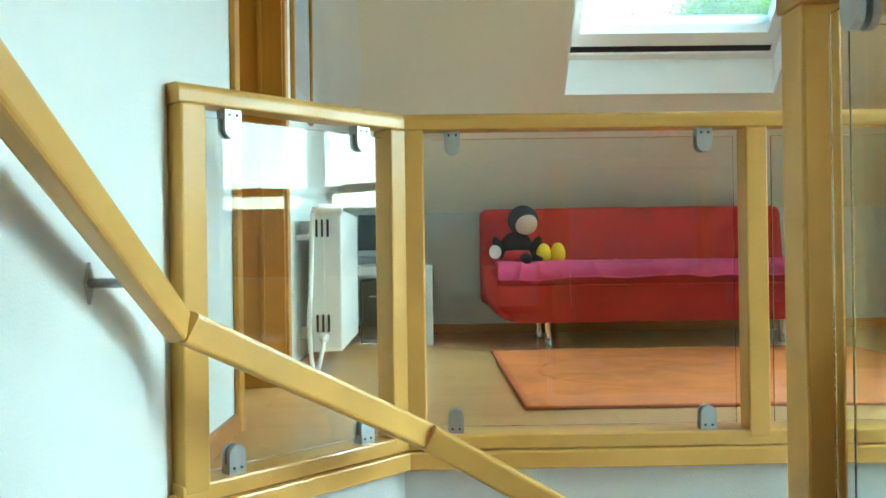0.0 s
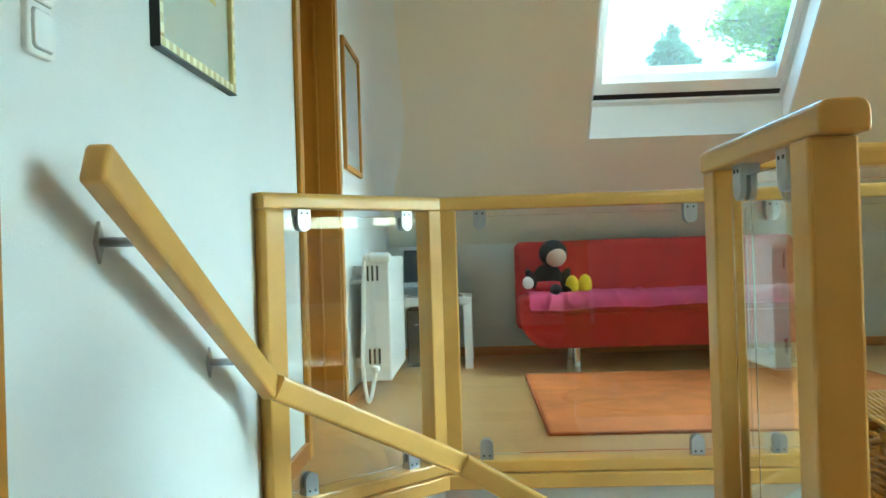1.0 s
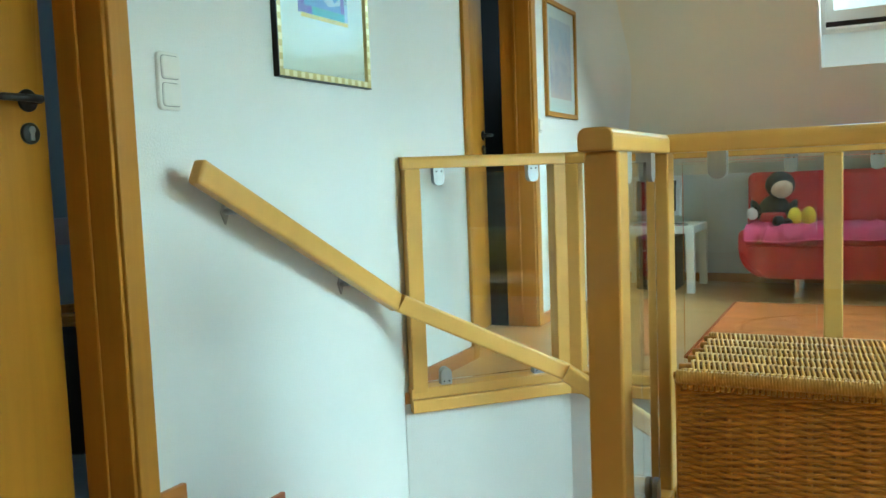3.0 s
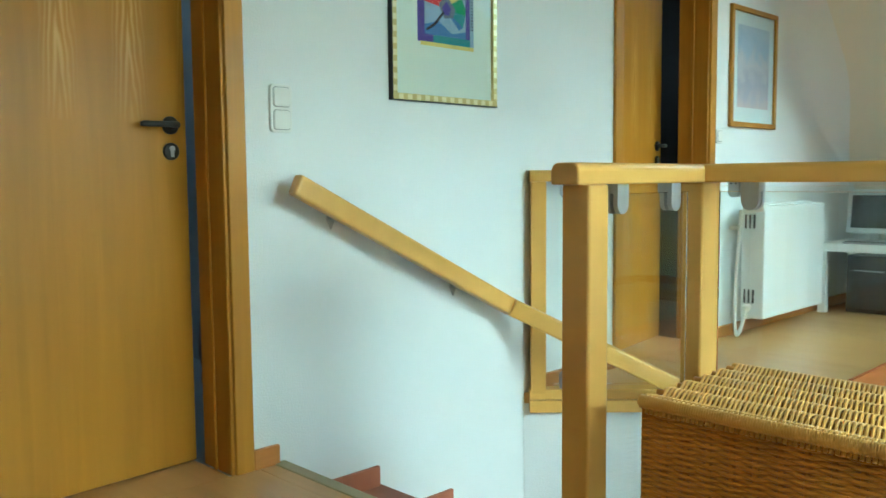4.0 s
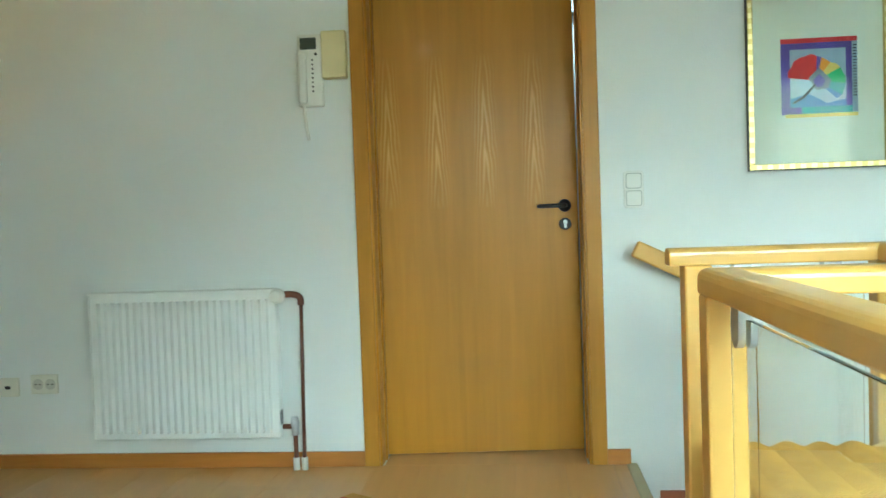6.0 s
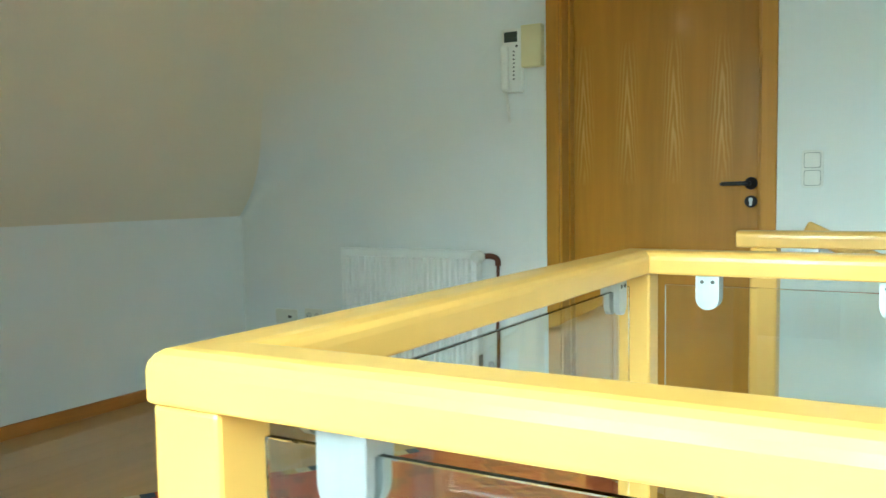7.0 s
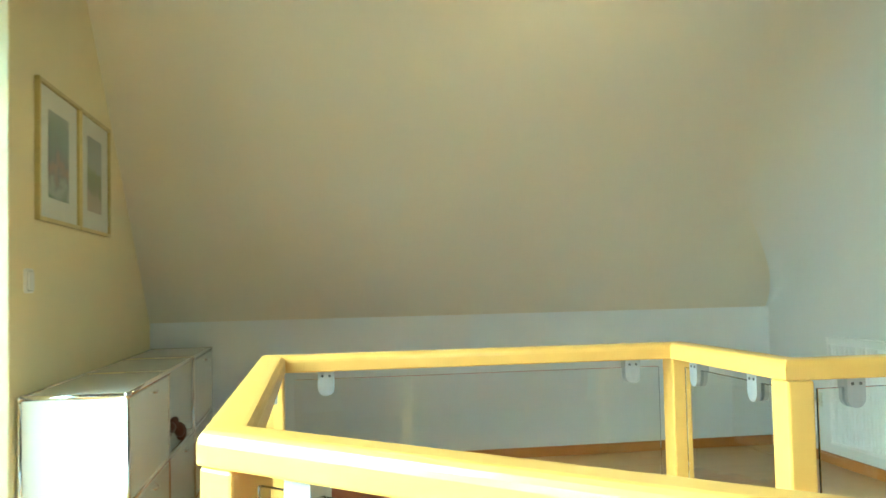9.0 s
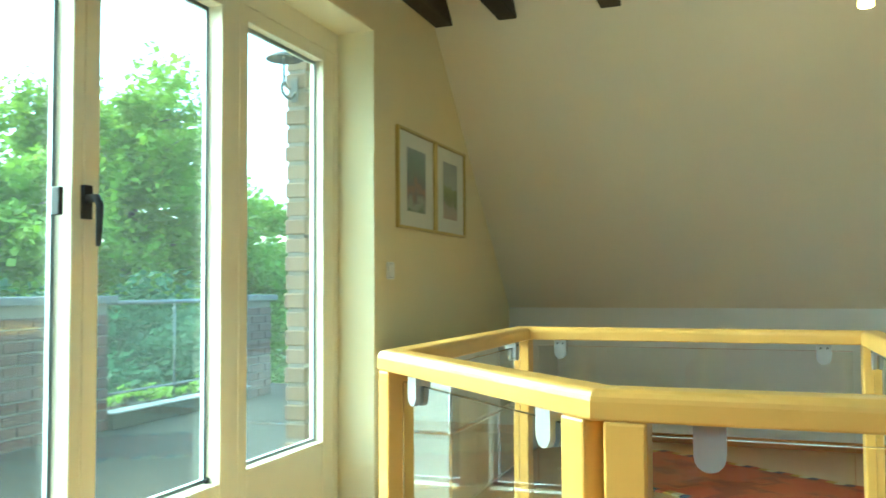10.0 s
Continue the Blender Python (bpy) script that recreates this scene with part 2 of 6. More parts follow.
def swept(prof, p, q, before=None, after=None, nose=0.0):
    """A bar from p to q with the given cross-section (across, up), mitred against the neighbouring lines; nose rounds the end at p."""
    p, q = Vector(p), Vector(q)
    d = (q - p).normalized()
    side = d.cross((0, 0, 1)).normalized()
    up = side.cross(d)
    def normal(other, end):
        if other is None:
            return d
        e = (p - Vector(other)).normalized() if end == 0 else (Vector(other) - q).normalized()
        return (d + e).normalized()
    bm = bmesh.new()
    rings = []
    for base, nrm in ((p, normal(before, 0)), (q, normal(after, 1))):
        ring = []
        for u, v in prof:
            co = base + side * u + up * v
            s = (base - co).dot(nrm) / d.dot(nrm)
            ring.append(bm.verts.new(co + d * s))
        rings.append(ring)
    n = len(prof)
    for k in range(n):
        f = bm.faces.new((rings[0][k], rings[0][(k + 1) % n], rings[1][(k + 1) % n], rings[1][k]))
    end = bm.faces.new(rings[0][::-1])
    bm.faces.new(rings[1])
    if nose:
        bmesh.ops.bevel(bm, geom=list(end.edges), offset=nose, segments=4, profile=0.5, affect="EDGES", clamp_overlap=True)
    return bm


# ---- the shell ----
W, D0, D1 = 3.965, -1.70, 6.04       # east wall, south and north knee walls
KS, KN = 0.91, 0.785                # heights of the knee walls
TS, TN = 1.07, 1.0                # rise of the slopes
CEIL = 2.86
YS = D0 + (CEIL - KS) / TS
YN = D1 - (CEIL - KN) / TN
STAIR_Y = 1.28
AX, SX, EX = 1.135, 1.945, 3.104
SY, BY, NY = 1.197, 1.797, 2.975
DY, DX = 2.395, 2.515              # chamfered corner, from (EX, DY) to (DX, NY)
CX, CY = 0.503, 2.480              # chamfered corner at the wall, from (CX, NY) to (0, CY)

cells = [
    [(0, D0), (W, D0), (W, SY), (0, SY)],
    [(0, SY), (AX, SY), (AX, STAIR_Y), (0, STAIR_Y)],
    [(AX, SY), (SX, SY), (SX, BY), (AX, BY)],
    [(EX, SY), (W, SY), (W, NY), (EX, NY)],
    [(EX, DY), (EX, NY), (DX, NY)],
    [(0, NY), (W, NY), (W, D1), (0, D1)],
    [(0, CY - 0.015), (CX, NY), (0, NY)],
]
bm = bmesh.new()
for c in cells:
    add_prism(bm, c, "z", -0.28, -0.008)
floor = tagged(part("floor", bm, LAMINATE), "light brown laminate plank floor around the stairwell", "floor", kind="structure")


def wall(name, polys, axis, a, b, material, label):
    bm = bmesh.new()
    for p in polys:
        add_prism(bm, p, axis, a, b)
    return tagged(part(name, bm, material), label, "wall", kind="structure")


def zs(y):
    """The height of the room's upper edge at y."""
    return min(CEIL, KS + (y - D0) * TS, KN + (D1 - y) * TN)


DOORS = ((0.245, 1.118), (3.150, 3.965))
DH = 2.02
west = [
    [(D0, -2.7), (DOORS[0][0], -2.7), (DOORS[0][0], zs(DOORS[0][0])), (D0, KS)],
    [(DOORS[0][0], DH), (DOORS[0][1], DH), (DOORS[0][1], CEIL), (YS, CEIL), (DOORS[0][0], zs(DOORS[0][0]))],
    [(DOORS[0][0], -2.7), (DOORS[0][1], -2.7), (DOORS[0][1], -0.005), (DOORS[0][0], -0.005)],
    [(DOORS[0][1], -2.7), (DOORS[1][0], -2.7), (DOORS[1][0], CEIL), (DOORS[0][1], CEIL)],
    [(DOORS[1][0], DH), (DOORS[1][1], DH), (DOORS[1][1], zs(DOORS[1][1])), (YN, CEIL), (DOORS[1][0], CEIL)],
    [(DOORS[1][0], -2.7), (DOORS[1][1], -2.7), (DOORS[1][1], -0.005), (DOORS[1][0], -0.005)],
    [(DOORS[1][1], -2.7), (D1, -2.7), (D1, KN), (DOORS[1][1], zs(DOORS[1][1]))],
]
wall("wall_west", west, "x", -0.135, 0.0, WHITE, "white painted plaster wall with two door openings")
wall("wall_south", [[(-0.13, -0.28), (W + 0.35, -0.28), (W + 0.35, KS), (-0.13, KS)]], "y", D0 - 0.12, D0, WHITE, "low white knee wall under the roof slope")
wall("wall_north", [[(-0.13, -0.28), (W + 0.35, -0.28), (W + 0.35, KN), (-0.13, KN)]], "y", D1, D1 + 0.12, WHITE, "low white knee wall behind the sofa")
WY0, WY1, WZ1 = 0.632, 3.868, 2.285
east = [
    [(D0, -0.28), (WY0, -0.28), (WY0, zs(WY0)), (YS, CEIL), (D0, KS)],
    [(WY0, WZ1), (WY1, WZ1), (WY1, zs(WY1)), (YN, CEIL), (WY0, CEIL)],
    [(WY0, -0.28), (WY1, -0.28), (WY1, -0.02), (WY0, -0.02)],
    [(WY1, -0.28), (D1, -0.28), (D1, KN), (WY1, zs(WY1))],
]
if WY0 > YS:
    east[0] = [(D0, -0.28), (WY0, -0.28), (WY0, CEIL), (YS, CEIL), (D0, KS)]
wall("wall_east", east, "x", W, W + 0.35, YELLOW, "pale yellow gable wall with a deep window reveal")

# south slope and flat ceiling
def slope_poly(y0, z0, y1, z1, th):
    d = Vector((y1 - y0, z1 - z0)).normalized()
    n = Vector((-d.y, d.x))
    if n.y < 0:
        n = -n
    return [(y0, z0), (y1, z1), (y1 + n.x * th, z1 + n.y * th), (y0 + n.x * th, z0 + n.y * th)]


tagged(part("ceiling_slope_south", prism(slope_poly(D0 - 0.12, KS - 0.12 * TS, YS, CEIL, 0.15), "x", -0.13, W + 0.35), CREAM), "cream painted sloping ceiling", "ceiling", kind="structure")
# north slope with the roof-window opening
SKX0, SKX1 = 1.362, 2.570
SKY0 = 5.405                        # foot of the opening on the slope
SKL = 1.60
SKY1 = SKY0 - SKL / math.sqrt(1 + TN * TN)
zn = lambda y: KN + (D1 - y) * TN
bm = bmesh.new()
YB = D1 + 0.12
for x0, x1, ya, yb in ((-0.13, SKX0, YB, YN), (SKX1, W + 0.35, YB, YN), (SKX0, SKX1, YB, SKY0), (SKX0, SKX1, SKY1, YN)):
    add_prism(bm, slope_poly(ya, zn(ya), yb, zn(yb), 0.15), "x", x0, x1)
tagged(part("ceiling_slope_north", bm, CREAM), "cream painted sloping ceiling with a roof window", "ceiling", kind="structure")
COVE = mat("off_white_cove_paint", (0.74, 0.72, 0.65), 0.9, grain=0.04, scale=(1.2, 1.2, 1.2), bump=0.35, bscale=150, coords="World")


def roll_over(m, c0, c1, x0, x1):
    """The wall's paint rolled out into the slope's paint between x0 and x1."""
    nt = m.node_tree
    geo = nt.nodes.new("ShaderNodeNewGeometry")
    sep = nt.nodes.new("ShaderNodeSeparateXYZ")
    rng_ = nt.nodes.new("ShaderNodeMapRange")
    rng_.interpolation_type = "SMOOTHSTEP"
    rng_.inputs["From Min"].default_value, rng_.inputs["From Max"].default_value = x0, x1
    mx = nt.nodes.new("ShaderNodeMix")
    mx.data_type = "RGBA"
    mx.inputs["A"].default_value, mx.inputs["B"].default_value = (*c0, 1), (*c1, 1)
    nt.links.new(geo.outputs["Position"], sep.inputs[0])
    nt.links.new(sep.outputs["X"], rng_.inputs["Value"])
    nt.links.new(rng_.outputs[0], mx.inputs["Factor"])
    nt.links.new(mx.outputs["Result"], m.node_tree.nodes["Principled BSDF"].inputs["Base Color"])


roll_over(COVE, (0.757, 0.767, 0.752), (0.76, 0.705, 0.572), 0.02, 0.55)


def cove(name, y0, z0, y1, z1, r, taper):
    """A rounded plaster corner between the west wall and a slope, along the line from (y0, z0) up to (y1, z1), widening from its foot."""
    d = Vector((0, y1 - y0, z1 - z0)).normalized()
    n_ = Vector((0, -d.z, d.y))
    if n_.z > 0:
        n_ = -n_
    bm = bmesh.new()
    rings = []
    A, B = Vector((0, y0, z0)), Vector((0, y1, z1))
    for q in range(41):
        f = q / 40
        t = min(1.0, f / taper)
        rr = 0.02 + (r - 0.02) * t * t * (3 - 2 * t)
        s = A.lerp(B, f)
        ring = []
        for k in range(25):
            a = radians(90 * k / 24)
            ring.append(bm.verts.new(s + Vector((rr - rr * math.cos(a) + 0.0004, 0, 0)) + n_ * (rr - rr * math.sin(a) + 0.0004)))
        back = [bm.verts.new(ring[0].co), bm.verts.new(s + Vector((-0.02, 0, 0)) - n_ * 0.02), bm.verts.new(ring[-1].co)]
        rings.append((ring, back))
    for (ra, ba), (rb, bb) in zip(rings, rings[1:]):
        for k in range(24):
            bm.faces.new((ra[k], ra[k + 1], rb[k + 1], rb[k])).smooth = True
        for k in range(2):
            bm.faces.new((ba[k], bb[k], bb[k + 1], ba[k + 1]))
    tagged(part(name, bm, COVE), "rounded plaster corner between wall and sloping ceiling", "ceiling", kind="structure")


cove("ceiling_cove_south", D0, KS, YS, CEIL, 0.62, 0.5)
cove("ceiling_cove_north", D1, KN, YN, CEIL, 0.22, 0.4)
tagged(part("ceiling", box((-0.13, YS - 0.05, CEIL), (W + 0.35, YN + 0.05, CEIL + 0.15)), CREAM), "flat cream ceiling above dark collar beams", "ceiling", kind="structure")

# ---- railing round the stairwell ----
RZ = 0.868
rail_prof = rounded_profile(0.072, 0.046, 0.018, 4, 0.005)
LINE = [(AX, STAIR_Y - 0.040), (AX, BY), (SX, BY), (SX, SY), (EX, SY), (EX, DY), (DX, NY), (CX, NY), (0.014, CY)]
railing = thing("stair_railing", (1.13, 1.3, 0), "honey-coloured beech railing with clear glass panels around the stairwell", "railing")


def clamp(at, d, up):
    """A steel glass clamp: two plates with one round end, from the rail at the point at, along d, hanging (up -1) or standing (up 1)."""
    d = Vector((d[0], d[1], 0)).normalized()
    side = Vector((d.y, -d.x, 0))
    m = Matrix((( d.x, side.x, 0, at[0]), (d.y, side.y, 0, at[1]), (0, 0, 1, at[2]), (0, 0, 0, 1)))
    bm = bmesh.new()
    out = [(-0.022, 0), (0.022, 0)] + [(0.022 * math.cos(radians(a)), up * (0.045 + 0.022 * math.sin(radians(a)))) for a in range(0, 181, 20)]
    for s0, s1 in ((0.007, 0.018), (-0.018, -0.007)):
        tmp = prism([(u, v) for u, v in out], "y", s0, s1)
        bmesh.ops.transform(tmp, matrix=m, verts=tmp.verts)
        join(bm, tmp)
    add_box(bm, (-0.022, -0.007, min(0, up * 0.022)), (0.022, 0.007, max(0, up * 0.022)), m=m)
    c = part("clamp", bm, STEEL, railing, "brushed steel glass clamp")
    for s in (-1,):
        for u in (-0.010, 0.010):
            sb = bmesh.new()
            add_lathe(sb, [(0.0038, 0), (0.0038, 0.0015), (0.0018, 0.0016), (0.0018, 0.0006)], 8, (0, 0, 0), m @ pose(u, s * 0.018, up * 0.013, -90 * s, 0, 0))
            part("screw", sb, mat_screw, c)


mat_screw = mat("dark_screw", (0.12, 0.12, 0.12), 0.4, 1.0)


def post(x, y, ang, z0=0.0, w=0.072, h=RZ, t=0.062):
    part("post", box((-t / 2, -w / 2, z0), (t / 2, w / 2, h), 0.005, 2, pose(x, y, 0, 0, 0, ang)), BEECH, railing)


n = len(LINE)
for i in range(n - 1):
    p, q = Vector((*LINE[i], RZ)), Vector((*LINE[i + 1], RZ))
    before = (*LINE[i - 1], RZ) if i else None
    after = (*LINE[i + 2], RZ) if i + 2 < n else None
    rail = part("top_rail", swept(rail_prof, p, q, before, after, 0.0 if i else 0.014), BEECH, railing)
    d = (q - p).normalized()
    L = (q - p).length
    ang = math.degrees(math.atan2(d.y, d.x))
    # ends kept clear for the posts
    a0 = 0.04 if i else 0.09
    a1 = L - 0.04
    if i in (5, 6, 7):
        a0 = 0.045
    if i in (6, 7):
        a1 = L - 0.045
    stops = [a0, a1]
    if i == 6:
        mid = LINE[6][0] - 1.50
        stops = [a0, mid - 0.036, mid + 0.036, a1]
    for s0, s1 in zip(stops[::2], stops[1::2]):
        g0, g1 = s0 + 0.018, s1 - 0.018
        m = Matrix(((d.x, -d.y, 0, p.x), (d.y, d.x, 0, p.y), (0, 0, 1, 0), (0, 0, 0, 1)))
        gp = part("glass_panel", box((g0, -0.004, 0.036), (g1, 0.004, RZ - 0.022), 0.001, 1, m), GLASS, railing, "clear glass panel")
        gp.visible_shadow = False
        inset = min(0.085, (g1 - g0) * 0.21)
        for g in (g0 + inset, g1 - inset):
            at = p + d * g
            clamp((at.x, at.y, RZ), d, -1)
            clamp((at.x, at.y, 0.020), d, 1)
    # bottom rail on the floor's edge
    if i not in (0,):
        part("bottom_rail", swept(rounded_profile(0.07, 0.042, 0.006, 2, 0.004), (*LINE[i], -0.022), (*LINE[i + 1], -0.022), before and (before[0], before[1], -0.022), after and (after[0], after[1], -0.022)), BEECH, railing)
    else:
        part("bottom_rail", swept(rounded_profile(0.07, 0.042, 0.006, 2, 0.004), (AX, LINE[0][1] + 0.12, -0.022), (*LINE[1], -0.022), None, (*LINE[2], -0.022)), BEECH, railing)
part("post", box((-0.036, -0.036, -0.20), (0.036, 0.036, RZ), 0.006, 2, pose(AX, STAIR_Y + 0.034, 0)), BEECH, railing)
for x, y in ((AX, BY), (SX, BY), (SX, SY), (EX, SY), (EX, DY - 0.03)):
    post(x, y, 0, 0.0)
dn = math.degrees(math.atan2(NY - DY, DX - EX))
u = Vector((DX - EX, NY - DY)).normalized()
post(DX - u.x * 0.034, NY - u.y * 0.034, dn)
post(EX + u.x * 0.02, DY + u.y * 0.02 + 0.0, dn)
post(DX - 0.034, NY, 0)
post(1.50, NY, 0)
post(CX + 0.036, NY, 0)
v = Vector((0.014 - CX, CY - NY)).normalized()
dv = math.degrees(math.atan2(v.y, v.x))
post(CX + v.x * 0.036, NY + v.y * 0.036, dv)
post(0.014 - v.x * 0.036, CY - v.y * 0.036, dv)

# ---- stairs ----
bm = bmesh.new()
T = 0.1
for a, b in (((SX, SY), (EX, SY)), ((EX, SY), (EX, DY)), ((EX, DY), (DX, NY)), ((DX, NY), (CX, NY)), ((CX, NY), (0.0, CY - 0.015)), ((AX, STAIR_Y), (AX, BY)), ((AX, BY), (SX, BY)), ((SX, BY), (SX, SY))):
    a, b = Vector(a), Vector(b)
    d = (b - a).normalized()
    out = Vector((d.y, -d.x)) * T
    a, b = a - out * 0.05, b - out * 0.05
    add_prism(bm, [tuple(a), tuple(b), tuple(b + out), tuple(a + out)], "z", -2.7, -0.045)
tagged(part("wall_stairwell", bm, WHITE), "white plastered stairwell walls below the floor edge", "wall", kind="structure")
tagged(part("floor_lower", box((-0.1, 1.0, -2.8), (3.3, 3.1, -2.7)), TERRACOTTA), "terracotta tiled floor at the foot of the stairs", "floor", kind="structure")
stair = thing("staircase", (0.5, 1.3, -2.7), "winding stair with terracotta treads along a white wall", "stairs", kind="structure")
yy = [STAIR_Y, 1.67, 2.03, 2.30]
for k in range(3):
    z = -0.18 * (k + 1)
    part("tread", box((0.0, yy[k], z - 0.035), (AX - 0.01, yy[k + 1] + 0.02, z), 0.004, 2), TERRACOTTA, stair)
    part("riser", box((0.0, yy[k] - 0.012, z), (AX - 0.01, yy[k] + 0.004, z + 0.145 - (0.015 if k == 0 else 0)), 0.0), TERRACOTTA, stair)
    part("tread_skirting", box((0.0, yy[k] + (0.1 if k == 0 else 0.0), z), (0.016, yy[k + 1] + 0.004, z + 0.072), 0.003, 2), TERRACOTTA, stair, "terracotta skirting tile")
for k in range(3, 13):
    x0 = max(0.0, 0.12 + (k - 5) * 0.28) if k > 4 else 0.0
    z = -0.18 * (k + 1)
    if k < 5:
        y1 = (2.30, 2.60, 2.86)[k - 3]
        part("tread", prism([(0.0, y1 - 0.3), (AX, 1.9), (AX, 2.3), (0.45, 2.86), (0.0, 2.45)], "z", z - 0.03, z), TERRACOTTA, stair)
    else:
        part("tread", box((x0 + 0.3, 1.78, z - 0.03), (x0 + 0.6, 2.88, z), 0.003, 1), TERRACOTTA, stair)
# wooden nosing round the opening
bm = bmesh.new()
add_box(bm, (0.0, STAIR_Y - 0.03, -0.012), (AX - 0.04, STAIR_Y + 0.014, 0.004), 0.004, 2)
tagged(part("trim", bm, mat("brass_edge_strip", (0.42, 0.36, 0.20), 0.35, 0.8, grain=0.1)), "metal edge strip at the top step", "trim", kind="structure")
fascia = thing("trim_fascia", (1.5, NY, -0.05), "beech fascia boards along the stairwell edge", "trim", kind="structure")
for i in range(1, n - 1):
    before = (*LINE[i - 1], -0.074) if i else None
    after = (*LINE[i + 2], -0.074) if i + 2 < n else None
    part("fascia_board", swept(rounded_profile(0.096, 0.050, 0.006, 2, 0.004), (*LINE[i], -0.074), (*LINE[i + 1], -0.074), before, after), BEECH, fascia)

# ---- wall handrail ----
hand = thing("wall_handrail", (0.07, 1.33, 0.5), "beech handrail descending along the wall on steel brackets", "handrail")
h_prof = rounded_profile(0.043, 0.067, 0.010, 3, 0.010)
HP = [(0.090, 1.278, 0.841), (0.086, 2.262, 0.360), (0.555, 2.715, 0.038), (1.75, 2.745, -0.652)]
for i in range(3):
    part("rail", swept(h_prof, HP[i], HP[i + 1], HP[i - 1] if i else None, HP[i + 2] if i < 2 else None, 0.0 if i else 0.012), BEECH, hand)
for yb, zb in ((1.49, 0.758), (2.05, 0.484)):
    bm = add_tube(bmesh.new(), [(0.0, yb, zb), (0.070, yb, zb), (0.084, yb, zb), (0.088, yb, zb + 0.006)], 0.0085, 8)
    b = part("bracket", bm, STEEL, hand, "grey steel wall bracket")
    bm = prism([(yb - 0.017, zb), (yb, zb - 0.036), (yb + 0.017, zb), (yb, zb + 0.036)], "x", 0.0, 0.006)
    part("wall_plate", bm, STEEL, b)

# ---- doors ----
def door(name, y0, y1, angle, label, jd=0.158):
    d = thing(name, (0, y0, 0), label, "door", kind="structure")
    w = 0.058
    for lo, hi in (((0.0, y0 - w, 0.0), (0.018, y0 + 0.004, DH + w)), ((0.0, y1 - 0.004, 0.0), (0.018, y1 + w, DH + w)), ((0.0, y0 + 0.004, DH - 0.004), (0.0175, y1 - 0.004, DH + w))):
        part("casing", box(lo, hi, 0.004, 2), CASING, d)
    for lo, hi in (((-jd, y0, 0.0), (0.006, y0 + 0.014, DH)), ((-jd, y1 - 0.014, 0.0), (0.006, y1, DH)), ((-jd, y0 + 0.014, DH - 0.014), (0.006, y1 - 0.014, DH))):
        part("jamb", box(lo, hi, 0.002, 1), CASING, d)
    for lo, hi in (((-0.09, y0 + 0.014, 0.0), (-0.075, y0 + 0.022, DH - 0.014)), ((-0.09, y1 - 0.022, 0.0), (-0.075, y1 - 0.014, DH - 0.014))):
        part("stop_bead", box(lo, hi, 0.002, 1), CASING, d)
    m = pose(-0.140, y0 + 0.0155, 0, 0, 0, angle)
    L = y1 - y0 - 0.033
    leaf = part("leaf", box((-0.04, 0.0, 0.006), (0.0, L, DH - 0.026), 0.002, 1, m), VENEER, d, "beech veneer door leaf, ajar")
    bm = bmesh.new()
    hm = m @ pose(0.0, L - 0.055, 1.05, 0, 90, 0)
    add_lathe(bm, [(0.027, 0), (0.027, 0.006), (0.024, 0.009), (0.011, 0.010), (0.010, 0.045)], 16, (0, 0, 0), hm)
    part("handle_rosette", bm, BLACK, leaf, "black handle rosette", True)
    bm = add_tube(bmesh.new(), [m @ Vector(p) for p in ((0.04, L - 0.055, 1.05), (0.052, L - 0.06, 1.05), (0.052, L - 0.10, 1.05), (0.05, L - 0.165, 1.049), (0.046, L - 0.175, 1.048))], [0.009, 0.010, 0.009, 0.009, 0.006], 10)
    part("handle", bm, BLACK, leaf, "black lever handle")
    bm = bmesh.new()
    add_lathe(bm, [(0.026, 0), (0.026, 0.007), (0.022, 0.010)], 16, (0, 0, 0), m @ pose(0.0, L - 0.055, 0.972, 0, 90, 0))
    e = part("lock_rosette", bm, BLACK, leaf, "black lock rosette", True)
    bm = bmesh.new()
    add_box(bm, (0.0095, L - 0.061, 0.955), (0.0125, L - 0.049, 0.978), 0.001, 1, m)
    add_lathe(bm, [(0.009, 0), (0.009, 0.0125)], 12, (0, 0, 0), m @ pose(0.0, L - 0.055, 0.98, 0, 90, 0))
    part("cylinder", bm, STEEL, e, "steel lock cylinder")
    part("threshold", box((-0.34, y0 + 0.022, -0.005), (-0.0, y1 - 0.022, 0.0006)), LAMINATE, d)
    return d


door("door_1", *DOORS[0], 3.9, "beech veneer door standing ajar in a beech frame")
door("door_2", *DOORS[1], 9.0, "beech veneer door ajar, dark room behind it", 0.165)
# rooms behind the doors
# near-black wall colour paints in the darkness of the room behind door_2
BLACKROOM = mat("near_black_shade_wall", (0.025, 0.025, 0.028), 0.9, grain=0.1)
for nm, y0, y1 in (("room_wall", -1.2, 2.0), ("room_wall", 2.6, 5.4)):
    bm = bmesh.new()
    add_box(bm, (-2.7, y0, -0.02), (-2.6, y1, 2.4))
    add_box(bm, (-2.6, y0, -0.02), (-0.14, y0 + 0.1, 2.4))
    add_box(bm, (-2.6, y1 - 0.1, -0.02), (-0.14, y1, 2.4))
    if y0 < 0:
        # unseen ceiling opening, added so sky light brightens this side room
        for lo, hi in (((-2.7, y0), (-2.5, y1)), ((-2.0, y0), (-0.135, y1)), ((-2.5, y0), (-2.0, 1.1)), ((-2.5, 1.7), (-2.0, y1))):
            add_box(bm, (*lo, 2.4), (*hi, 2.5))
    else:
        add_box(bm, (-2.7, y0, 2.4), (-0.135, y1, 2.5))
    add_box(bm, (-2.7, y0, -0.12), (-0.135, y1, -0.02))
    tagged(part(nm, bm, DARKROOM if y0 < 0 else BLACKROOM), "walls closing a side room behind a door", "wall", kind="structure")
LX, LY = -0.75, 1.63
bag = bmesh.new()
